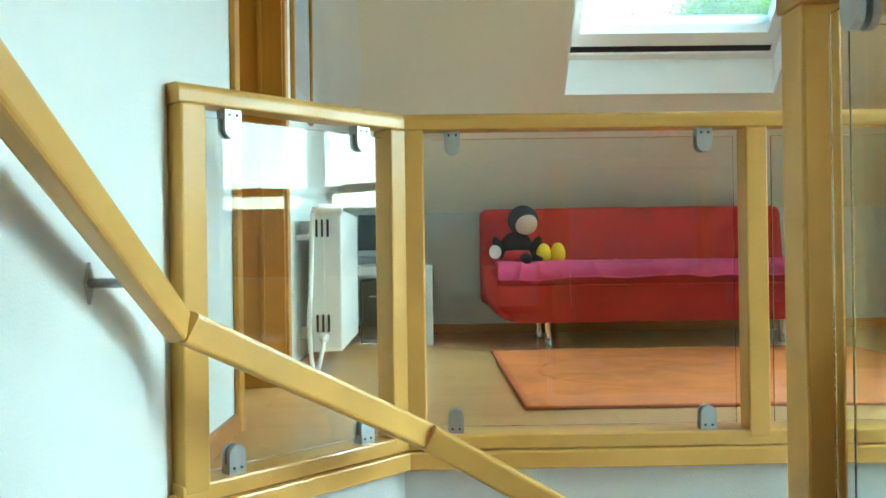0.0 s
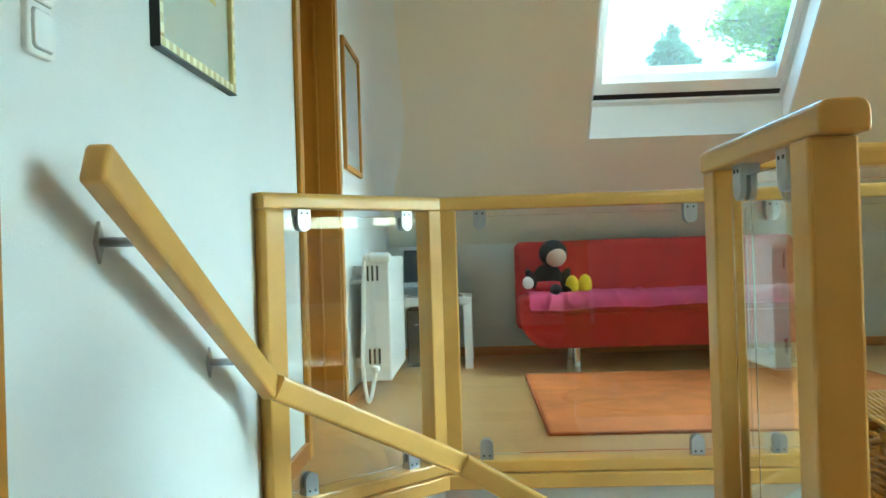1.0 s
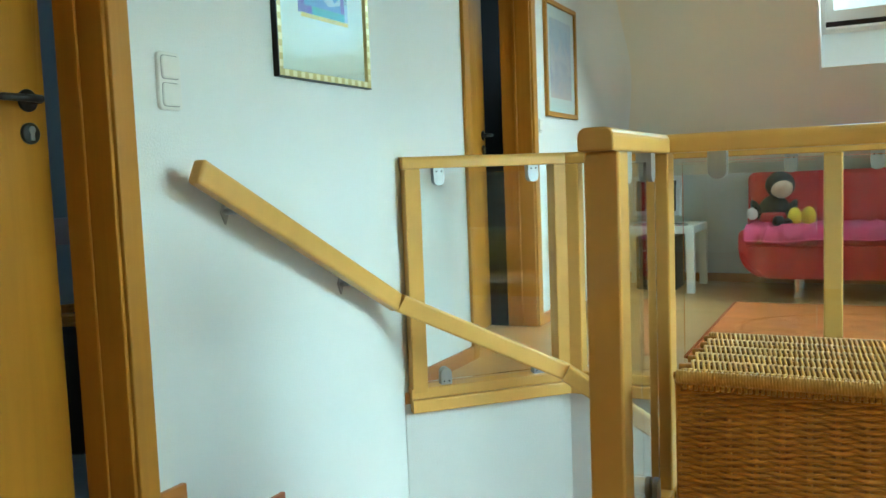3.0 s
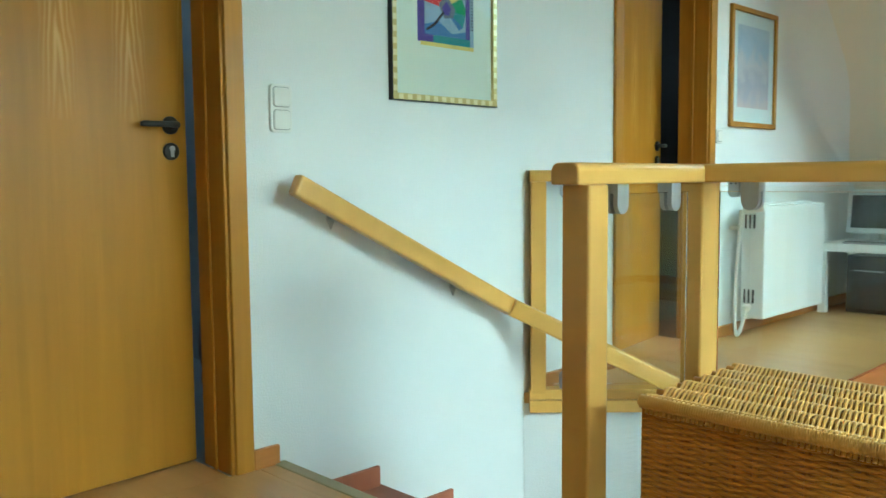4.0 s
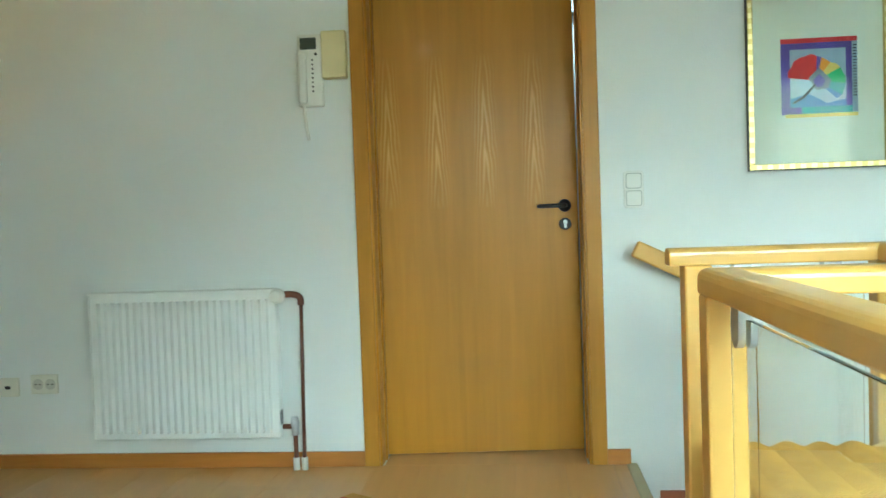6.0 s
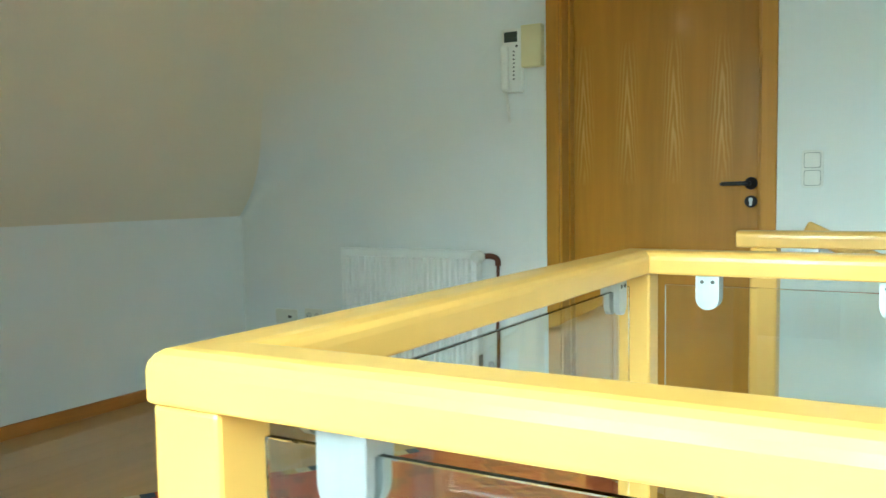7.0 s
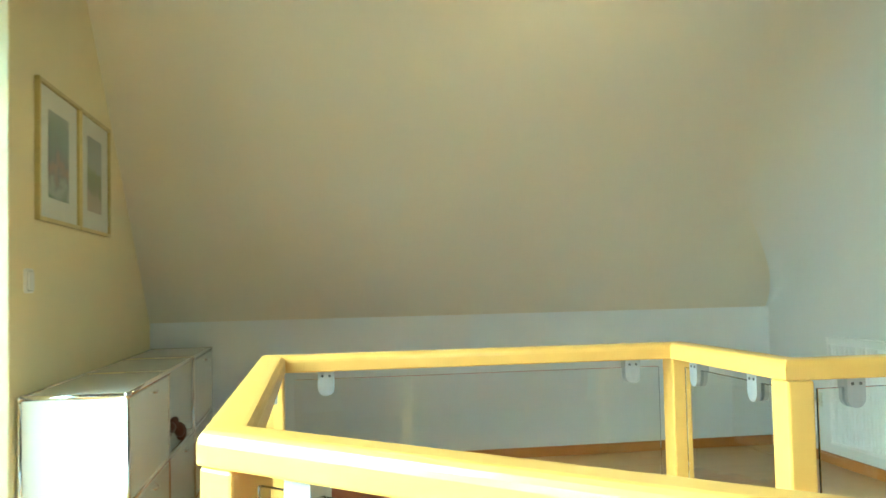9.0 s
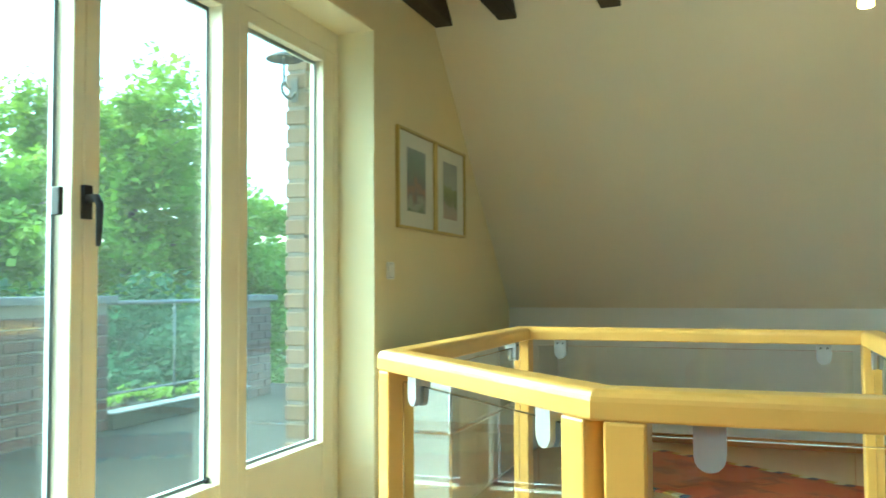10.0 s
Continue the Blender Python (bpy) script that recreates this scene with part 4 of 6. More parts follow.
nt.links.new(rp.outputs[0], b_.inputs["Base Color"])
kel = thing("rug", (1.5, -0.3, 0), "red patterned woven rug with multicoloured border", "rug")
km = pose(0.37, 0.205, 0, 0, 0, -32.5)
part("weave", box((0.06, 0.05, 0.0), (2.94, 0.85, 0.008), 0.002, 1, km), KEL, kel)
COLS = [mat("kelim_" + nm, c, 0.95, grain=0.2, scale=(40, 40, 40), bump=0.5, bscale=300) for nm, c in (("ochre", (0.5, 0.30, 0.06)), ("rust", (0.42, 0.08, 0.03)), ("blue", (0.05, 0.07, 0.12)), ("cream", (0.6, 0.5, 0.32)))]
k = 0
for s in range(60):
    for v0, v1 in ((0.0, 0.05), (0.85, 0.9)):
        part("border_block", box((s * 0.05, v0, 0.0), (s * 0.05 + 0.05, v1, 0.009), 0.0, 1, km), COLS[(s + k) % 4], kel)
for s in range(16):
    for u0, u1 in ((0.0, 0.06), (2.94, 3.0)):
        part("border_block", box((u0, 0.05 + s * 0.05, 0.0), (u1, 0.10 + s * 0.05, 0.009), 0.0, 1, km), COLS[(s * 3) % 4], kel)

# white side table with monitor and computer
tab = thing("side_table", (0.32, 5.61, 0), "white square side table with thick legs", "table")
TX0, TX1, TY0, TY1 = 0.045, 0.595, 5.370, 5.920
part("tabletop", box((TX0, TY0, 0.40), (TX1, TY1, 0.45), 0.002, 1), ENAMEL, tab)
for x in (TX0, TX1 - 0.05):
    for y in (TY0, TY1 - 0.05):
        part("leg", box((x, y, 0.0), (x + 0.05, y + 0.05, 0.40), 0.002, 1), ENAMEL, tab)
mon = thing("monitor", (0.30, 5.6, 0.45), "silver-framed flat monitor, switched off, on the white table", "monitor")
mm = pose(0.30, 5.62, 0.63, -6, 0, -6)
part("housing", box((-0.175, -0.02, -0.125), (0.175, 0.03, 0.145), 0.008, 2, mm), mat("silver_plastic", (0.62, 0.63, 0.64), 0.35, grain=0.05), mon)
part("screen", box((-0.145, -0.0225, -0.09), (0.145, -0.018, 0.122), 0.001, 1, mm), mat("dark_screen", (0.008, 0.010, 0.012), 0.2, coat=0.3), mon, "dark screen")
part("neck", box((0.27, 5.61, 0.46), (0.33, 5.65, 0.56), 0.008, 2), mat("silver_neck", (0.6, 0.61, 0.62), 0.35, grain=0.05), mon)
part("foot", add_lathe(bmesh.new(), [(0.10, 0.45), (0.10, 0.458), (0.03, 0.468)], 22, (0.30, 5.61, 0)), STEEL, mon)
kb = thing("keyboard", (0.36, 5.45, 0.45), "thin grey keyboard on the white table", "keyboard")
part("body", box((0.18, 5.395, 0.45), (0.54, 5.5, 0.462), 0.003, 2), mat("grey_plastic", (0.3, 0.3, 0.31), 0.5, grain=0.1), kb)
KEYM = bpy.data.meshes.new("key")
tmpb = box((-0.009, -0.008, 0.0), (0.009, 0.008, 0.004), 0.001, 1)
tmpb.to_mesh(KEYM)
tmpb.free()
KEYM.materials.append(BLACK)
for r in range(4):
    for c in range(15):
        o = new("key", KEYM)
        o.parent = kb
        o.matrix_parent_inverse = Matrix.Translation(-kb.location)
        o.location = (0.20 + c * 0.0225, 5.408 + r * 0.022, 0.462)
pc = thing("computer_tower", (0.32, 5.68, 0), "black computer tower under the white table", "computer")
part("case", box((0.17, 5.51, 0.0), (0.45, 5.85, 0.37), 0.006, 2), BLACK, pc)
part("front_panel", box((0.18, 5.502, 0.02), (0.44, 5.511, 0.36), 0.004, 1), mat("black_gloss", (0.015, 0.015, 0.017), 0.15), pc)
part("drive_slot", box((0.22, 5.499, 0.27), (0.40, 5.503, 0.276)), STEEL, pc, "bright drive slot")

# ---- radiators ----
def radiator(name, y0, y1, z0, z1, ribs, label, off=0.0):
    r = thing(name, (0.08, y0, z0), label, "radiator")
    part("panel", box((off + 0.062, y0, z0), (off + 0.074, y1, z1), 0.004, 2), ENAMEL, r)
    part("back_panel", box((off + 0.030, y0 + 0.01, z0 + 0.01), (off + 0.042, y1 - 0.01, z1 - 0.01), 0.004, 2), ENAMEL, r)
    if ribs:
        step = (y1 - y0 - 0.05) / ribs
        for k in range(ribs):
            y = y0 + 0.03 + k * step
            part("rib", prism([(0.073, y), (0.098, y + step * 0.16), (0.098, y + step * 0.48), (0.073, y + step * 0.64)], "z", z0 + 0.025, z1 - 0.035), ENAMEL, r)
    part("top_grille", box((off + 0.028, y0, z1 - 0.004), (off + 0.085, y1, z1 + 0.006), 0.002, 1), ENAMEL, r)
    for y in (y0, y1 - 0.006):
        part("side_cover", box((off + 0.026, y - 0.0005, z0 + 0.004), (off + 0.080, y + 0.0065, z1 - 0.005), 0.001, 1), ENAMEL, r)
    for y in (y0 + 0.15, y1 - 0.15):
        part("wall_bracket", box((0.0, y, z1 - 0.10), (off + 0.03, y + 0.03, z1 - 0.05)), ENAMEL, r)
        part("wall_bracket", box((0.0, y, z0 + 0.05), (off + 0.03, y + 0.03, z0 + 0.10)), ENAMEL, r)
    return r


r1 = radiator("radiator", -0.943, -0.147, 0.138, 0.745, 24, "white ribbed panel radiator on the white wall")
bm = add_lathe(bmesh.new(), [(0.012, -0.01), (0.026, 0.0), (0.031, 0.012), (0.031, 0.030), (0.026, 0.034), (0.025, 0.052), (0.018, 0.058)], 16, (0, 0, 0), pose(0.058, -0.137, 0.722, 0, 90, 0))
part("thermostat", bm, WHITE_PLASTIC, r1, "cream thermostat knob")
part("elbow", tube(bezier([(0.05, -0.142, 0.722), (0.05, -0.085, 0.725), (0.05, -0.052, 0.712), (0.05, -0.047, 0.68)], 4), 0.014, 10), COPPER, r1, "brass elbow")
part("pipe", tube([(0.05, -0.047, 0.70), (0.05, -0.058, 0.05)], 0.0078, 10), COPPER, r1, "brown painted pipe")
part("pipe", tube([(0.05, -0.142, 0.18), (0.05, -0.090, 0.18)], 0.011, 10), COPPER, r1)
part("lower_valve", add_lathe(bmesh.new(), [(0.016, -0.035), (0.017, 0.0), (0.019, 0.015), (0.012, 0.04)], 12, (0.05, -0.092, 0.18)), STEEL, r1, "steel return valve")
part("pipe", tube([(0.05, -0.092, 0.165), (0.05, -0.092, 0.04)], 0.0095, 10), COPPER, r1)
for y in (-0.058, -0.092):
    part("pipe_collar", add_lathe(bmesh.new(), [(0.014, 0.0), (0.014, 0.05), (0.011, 0.052)], 12, (0.05, y, 0)), WHITE_PLASTIC, r1, "white pipe collar")
for k in range(4):
    part("slot", box((0.034 + k * 0.011, -0.1475, 0.19), (0.040 + k * 0.011, -0.1455, 0.25)), BLACK, r1, "dark side slot")
r2 = radiator("radiator", 4.24, 5.05, 0.10, 0.725, 0, "smooth white panel radiator beside the side table", 0.045)
part("front_sheet", box((0.119, 4.242, 0.105), (0.198, 5.048, 0.72), 0.008, 2), ENAMEL, r2)
for k in range(3):
    for z in (0.19, 0.60):
        part("slot", box((0.088 + k * 0.024, 4.2365, z), (0.098 + k * 0.024, 4.2415, z + 0.075)), BLACK, r2, "dark side slot")
part("thermostat", add_lathe(bmesh.new(), [(0.02, 0.0), (0.027, 0.01), (0.027, 0.055), (0.024, 0.06), (0.024, 0.10), (0.018, 0.108)], 16, (0, 0, 0), pose(0.10, 4.225, 0.715, 0, 90, 0)), WHITE_PLASTIC, r2, "grey thermostat knob")
part("bleed_valve", tube([(0.01, 4.222, 0.60), (0.085, 4.222, 0.60)], 0.011, 8), WHITE_PLASTIC, r2)
part("hose", tube(bezier([(0.082, 4.205, 0.70), (0.074, 4.19, 0.45), (0.066, 4.18, 0.20), (0.082, 4.165, 0.035), (0.098, 4.17, 0.03), (0.118, 4.19, 0.12), (0.124, 4.20, 0.17)], 6), 0.010, 8), WHITE_PLASTIC, r2, "white hose")
part("knob", add_lathe(bmesh.new(), [(0.014, 0.0), (0.02, 0.01), (0.02, 0.03), (0.014, 0.035)], 12, (0.124, 4.205, 0.15)), WHITE_PLASTIC, r2)

# ---- pictures ----
def plate(y0, y1, z0, z1, x0, x1, bev=0.0):
    return box((x0, y0, z0), (x1, y1, z1), bev, 1)


def picture(y0, y1, z0, z1, fw, fmat, label, face=1, wx=0.0, depth=0.02, mat_c=(0.74, 0.78, 0.70)):
    """A framed picture on the wall at x = wx; face 1 looks to +x, -1 to -x."""
    p = thing("picture", (wx, (y0 + y1) / 2, z0), label, "picture")
    def bx_(lo, hi, a, b, bev=0.0):
        xs = sorted((wx + face * a, wx + face * b))
        return box((xs[0], lo[0], lo[1]), (xs[1], hi[0], hi[1]), bev, 1)
    for lo, hi in (((y0, z0), (y1, z0 + fw)), ((y0, z1 - fw), (y1, z1)), ((y0, z0 + fw), (y0 + fw, z1 - fw)), ((y1 - fw, z0 + fw), (y1, z1 - fw))):
        part("frame_bar", bx_(lo, hi, 0.0, depth, 0.002), fmat, p)
    part("mount", bx_((y0 + fw, z0 + fw), (y1 - fw, z1 - fw), 0.0, 0.006), mat("pale_mount", mat_c, 0.9, grain=0.04), p, "pale mount board")
    gl = part("glazing", bx_((y0 + fw, z0 + fw), (y1 - fw, z1 - fw), 0.011, 0.013), MATT_GLASS, p, "picture glass")
    gl.visible_shadow = False
    return p, bx_


GOLD = mat("pale_gold_leaf", (0.62, 0.50, 0.20), 0.35, 0.6, grain=0.15, scale=(30, 30, 30))
GOLD2 = mat("gold_stripe", (0.80, 0.72, 0.40), 0.3, 0.5, grain=0.1, scale=(30, 30, 30))
p1, bx1 = picture(1.752, 2.284, 1.157, 1.840, 0.022, GOLD, "abstract colourful print in a striped gold frame")
# black strips at left and bottom paint the frame's shadow into its dark edge
part("frame_edge", bx1((1.749, 1.154), (1.752, 1.843), 0.0, 0.021), BLACK, p1, "black strip for the dark outer frame edge and its shadow")
part("frame_edge", bx1((1.749, 1.154), (2.284, 1.157), 0.0, 0.021), BLACK, p1)
for k in range(12):
    part("frame_stripe", bx1((1.778 + k * 0.0415, 1.159), (1.799 + k * 0.0415, 1.177), 0.019, 0.0206), GOLD2, p1, "pale gold stripe")
for k in range(16):
    for ya in (1.754, 2.264):
        part("frame_stripe", bx1((ya, 1.185 + k * 0.04), (ya + 0.018, 1.205 + k * 0.04), 0.019, 0.0206), GOLD2, p1)
def tint(nm, c):
    return mat(nm, c, 0.8, grain=0.2, scale=(25, 25, 25), coords="World")
ART = dict(violet=tint("print_violet", (0.10, 0.07, 0.36)), red=tint("print_red", (0.55, 0.04, 0.05)), pale=tint("print_pale_blue", (0.35, 0.45, 0.60)), blue=tint("print_blue", (0.10, 0.22, 0.50)),
           teal=tint("print_teal", (0.08, 0.30, 0.33)), green=tint("print_green", (0.06, 0.34, 0.14)), orange=tint("print_orange", (0.75, 0.32, 0.05)), yellow=tint("print_yellow", (0.75, 0.62, 0.18)), grey=tint("print_grey", (0.18, 0.2, 0.27)), dark=tint("print_dark", (0.03, 0.03, 0.05)))
AY0, AY1, AZ0, AZ1 = 1.880, 2.166, 1.355, 1.660
aw, ah = AY1 - AY0, AZ1 - AZ0
def art(nm, poly, layer):
    pts = [(AY0 + u * aw, AZ0 + v * ah) for u, v in poly]
    part("print_area", prism(pts, "x", 0.0061, 0.0064 + layer * 0.0003), ART[nm], p1)
def rect(u0, v0, u1, v1):
    return [(u0, v0), (u1, v0), (u1, v1), (u0, v1)]
art("violet", rect(0, 0.04, 0.93, 0.95), 0)
art("red", rect(0, 0.94, 1.0, 1.0), 1)
art("yellow", rect(0.05, 0, 1.0, 0.045), 1)
art("teal", rect(0.27, 0.045, 0.93, 0.13), 1)
art("pale", rect(0.93, 0.05, 1.0, 0.94), 0)
for k in range(18):
    art("dark", rect(0.945, 0.25 + k * 0.037, 0.99, 0.265 + k * 0.037), 1)
art("pale", rect(0.12, 0.13, 0.85, 0.86), 2)
art("blue", [(0.12, 0.13), (0.85, 0.13), (0.85, 0.22), (0.60, 0.17), (0.36, 0.30), (0.12, 0.24)], 3)
FAN = [(172, "red"), (160, "red"), (148, "red"), (136, "red"), (124, "red"), (112, "red"), (100, "red"), (88, "violet"), (76, "orange"), (64, "orange"), (52, "yellow"), (40, "yellow"), (28, "green"), (16, "green"), (4, "green"), (-8, "teal"), (-20, "teal"), (-32, "blue"), (-44, "blue")]
for (a0, nm), (a1, _) in zip(FAN, FAN[1:]):
    out = []
    for a in (a0, a1):
        r_ = 0.30 + 0.09 * abs(math.sin(radians((a - 62) * 1.15))) + 0.012 * math.sin(a * 1.9)
        out.append((0.46 + r_ * math.cos(radians(a)), 0.46 + 0.92 * r_ * math.sin(radians(a))))
    art(nm, [(0.46, 0.46), out[1], out[0]], 4)
art("grey", [(0.36, 0.50), (0.50, 0.62), (0.66, 0.46), (0.62, 0.36), (0.46, 0.34)], 5)
art("violet", [(0.42, 0.46), (0.50, 0.54), (0.58, 0.46), (0.54, 0.38), (0.46, 0.38)], 6)
art("dark", [(0.16, 0.17), (0.30, 0.24), (0.46, 0.40), (0.44, 0.42), (0.28, 0.27), (0.14, 0.19)], 7)
art("pale", [(0.12, 0.30), (0.30, 0.33), (0.40, 0.43), (0.30, 0.46), (0.12, 0.44)], 6)

p2, bx2 = picture(4.185, 4.745, 1.155, 1.812, 0.028, CASING, "pale blue landscape print in a wooden frame", mat_c=(0.62, 0.66, 0.66))

def landscape(name, z0, z1, stops, seed):
    """A printed landscape: soft bands from foot to sky, broken up by blots."""
    m = mat(name, (0.4, 0.4, 0.4), 0.85)
    nt = m.node_tree
    geo = nt.nodes.new("ShaderNodeNewGeometry")
    sep = nt.nodes.new("ShaderNodeSeparateXYZ")
    up = nt.nodes.new("ShaderNodeMapRange")
    up.inputs["From Min"].default_value, up.inputs["From Max"].default_value = z0, z1
    blot = nt.nodes.new("ShaderNodeTexNoise")
    blot.noise_dimensions = "4D"
    blot.inputs["W"].default_value, blot.inputs["Scale"].default_value, blot.inputs["Detail"].default_value = seed, 14.0, 6.0
    shift = nt.nodes.new("ShaderNodeMath")
    shift.operation = "MULTIPLY_ADD"
    shift.inputs[1].default_value = 0.9
    low = nt.nodes.new("ShaderNodeMath")
    low.operation = "SUBTRACT"
    low.inputs[1].default_value = 0.45
    ramp = nt.nodes.new("ShaderNodeValToRGB")
    els = ramp.color_ramp.elements
    els[0].position, els[0].color = stops[0][0], (*stops[0][1], 1)
    els[1].position, els[1].color = stops[-1][0], (*stops[-1][1], 1)
    for p_, c_ in stops[1:-1]:
        els.new(p_).color = (*c_, 1)
    nt.links.new(geo.outputs["Position"], sep.inputs[0])
    nt.links.new(geo.outputs["Position"], blot.inputs["Vector"])
    nt.links.new(sep.outputs["Z"], up.inputs["Value"])
    nt.links.new(blot.outputs[0], shift.inputs[0])
    nt.links.new(up.outputs[0], shift.inputs[2])
    nt.links.new(shift.outputs[0], low.inputs[0])
    nt.links.new(low.outputs[0], ramp.inputs[0])
    nt.links.new(ramp.outputs[0], nt.nodes["Principled BSDF"].inputs["Base Color"])
    return m


part("print", bx2((4.275, 1.265), (4.655, 1.715), 0.006, 0.0075), landscape("pale_landscape_print", 1.26, 1.72, ((0.0, (0.52, 0.42, 0.42)), (0.3, (0.38, 0.36, 0.44)), (0.5, (0.50, 0.47, 0.50)), (0.75, (0.36, 0.43, 0.55)), (1.0, (0.45, 0.50, 0.58))), 2.0), p2, "pale blue and mauve print")
for y0, y1, sd, stops in ((-0.145, 0.385, 5.0, ((0.0, (0.18, 0.26, 0.20)), (0.12, (0.42, 0.46, 0.44)), (0.22, (0.22, 0.22, 0.24)), (0.38, (0.40, 0.26, 0.20)), (0.5, (0.20, 0.22, 0.24)), (0.7, (0.24, 0.32, 0.28)), (1.0, (0.34, 0.38, 0.42)))), (-0.665, -0.157, 9.0, ((0.0, (0.46, 0.36, 0.30)), (0.2, (0.38, 0.32, 0.30)), (0.3, (0.15, 0.20, 0.10)), (0.48, (0.24, 0.28, 0.12)), (0.62, (0.36, 0.40, 0.40)), (1.0, (0.26, 0.30, 0.36))))):
    pe, bxe = picture(y0, y1, 1.36, 1.878, 0.016, GOLD, "small landscape print on white mount in thin gold frame", -1, W, mat_c=(0.78, 0.78, 0.72))
    part("print", bxe((y0 + 0.135, 1.455), (y1 - 0.135, 1.785), 0.006, 0.0075), landscape("landscape_print", 1.455, 1.785, stops, sd), pe, "grey-green landscape print")

# ---- switches, sockets, intercom ----
GAP_GREY = mat("switch_gap_grey", (0.30, 0.30, 0.28), 0.6)


def pad(y0, y1, z0, z1, x0, x1, r_):
    """A flat plate on a wall with rounded corners and softened front edge."""
    def ring(inset, x):
        out = []
        for cy, cz, a0 in ((y1 - r_, z1 - r_, 0), (y0 + r_, z1 - r_, 90), (y0 + r_, z0 + r_, 180), (y1 - r_, z0 + r_, 270)):
            for k in range(6):
                a = radians(a0 + 18 * k)
                out.append((x, cy + (r_ - inset) * math.cos(a), cz + (r_ - inset) * math.sin(a)))
        return out
    bm = bmesh.new()
    e = abs(x1 - x0)
    s_ = 1 if x1 > x0 else -1
    rings = [[bm.verts.new(c) for c in ring(i_, x)] for i_, x in ((0, x0), (0, x1 - s_ * 0.3 * e), (0.1 * e, x1 - s_ * 0.1 * e), (0.3 * e, x1))]
    for a, b in zip(rings, rings[1:]):
        for k in range(24):
            bm.faces.new((a[k], a[(k + 1) % 24], b[(k + 1) % 24], b[k]))
    bm.faces.new(rings[0])
    bm.faces.new(rings[-1][::-1])
    return bm


def switch(y0, y1, z0, z1, count, wx=0.0, face=1, label="white double light switch on the wall"):
    s = thing("light_switch", (wx, (y0 + y1) / 2, z0), label, "switch")
    part("plate", pad(y0, y1, z0, z1, wx, wx + face * 0.011, 0.013), WHITE_PLASTIC, s)
    hh = (z1 - z0) / count
    for k in range(count):
        a0, a1 = z0 + k * hh + (0.008 if k == 0 else 0.004), z0 + (k + 1) * hh - (0.008 if k == count - 1 else 0.004)
        part("rocker_gap", pad(y0 + 0.008, y1 - 0.008, a0, a1, wx + face * 0.009, wx + face * 0.0116, 0.010), GAP_GREY, s)
        part("rocker", pad(y0 + 0.0102, y1 - 0.0102, a0 + 0.0022, a1 - 0.0022, wx + face * 0.009, wx + face * 0.0155, 0.009), WHITE_PLASTIC, s)
    return s


switch(1.268, 1.346, 1.028, 1.174, 2)
switch(4.045, 4.115, 1.06, 1.135, 1, label="white light switch beside the picture")
switch(0.42, 0.50, 1.10, 1.185, 1, W, -1, "white light switch on the yellow wall")


SOCKET_CREAM = mat("aged_cream_plastic", (0.70, 0.68, 0.58), 0.4, grain=0.06, scale=(12, 12, 12))


def socket(y0, y1, z0, z1, round_, label):
    s = thing("wall_socket", (0, (y0 + y1) / 2, z0), label, "socket")
    part("plate", box((0.0, y0, z0), (0.011, y1, z1), 0.003, 2), SOCKET_CREAM, s)
    for k in range(2):
        c = y0 + (y1 - y0) * (0.27 + 0.46 * k)
        zc = (z0 + z1) / 2
        if round_:
            part("cup", add_lathe(bmesh.new(), [(0.023, 0.0), (0.023, 0.0018), (0.019, 0.0018), (0.018, 0.0005)], 18, (0, 0, 0), pose(0.011, c, zc, 0, 90, 0)), mat("socket_cup", (0.52, 0.50, 0.43), 0.4), s)
            for dz in (-0.009, 0.009):
                part("pin_hole", add_lathe(bmesh.new(), [(0.003, 0), (0.003, 0.003)], 8, (0, 0, 0), pose(0.011, c + dz, zc, 0, 90, 0)), BLACK, s)
        elif k:
            part("jack", box((0.011, c - 0.02, zc - 0.008), (0.0125, c + 0.004, zc + 0.006)), BLACK, s)


socket(-1.459, -1.308, 0.312, 0.393, False, "cream data outlet with dark jack above the skirting")
socket(-1.252, -1.132, 0.322, 0.405, True, "cream double wall socket above the skirting")
ph = thing("intercom_phone", (0.0, 0.03, 1.48), "cream wall intercom with handset and small dark display", "intercom")
part("base", box((0.0, -0.025, 1.485), (0.035, 0.075, 1.775), 0.006, 2), WHITE_PLASTIC, ph)
part("handset", soft_box((0.035, -0.022, 1.495), (0.062, 0.016, 1.70), 0.012, 3, 0.0, 1), WHITE_PLASTIC, ph, "cream handset", True)
part("display", box((0.0345, -0.012, 1.715), (0.0365, 0.055, 1.762), 0.001, 1), mat("lcd_grey", (0.05, 0.06, 0.05), 0.2), ph, "dark display")
part("button", add_lathe(bmesh.new(), [(0.006, 0), (0.006, 0.004)], 10, (0, 0, 0), pose(0.035, 0.052, 1.695, 0, 90, 0)), BLACK, ph, "dark button")
for k in range(8):
    part("button", add_lathe(bmesh.new(), [(0.0038, 0), (0.0038, 0.004)], 10, (0, 0, 0), pose(0.035, 0.037, 1.672 - k * 0.018, 0, 90, 0)), BLACK, ph, "dark button")
part("cord", tube(bezier([(0.03, -0.005, 1.49), (0.02, -0.004, 1.43), (0.018, 0.002, 1.38), (0.01, 0.004, 1.352)], 5), 0.007, 8), WHITE_PLASTIC, ph, "coiled cream cord")
bx_ = thing("junction_box", (0.0, 0.125, 1.59), "pale yellow plastic chime box beside the intercom", "chime box")
part("cover", box((0.0, 0.076, 1.595), (0.045, 0.176, 1.785), 0.005, 2), mat("yellowed_plastic", (0.72, 0.64, 0.36), 0.45, grain=0.05), bx_)

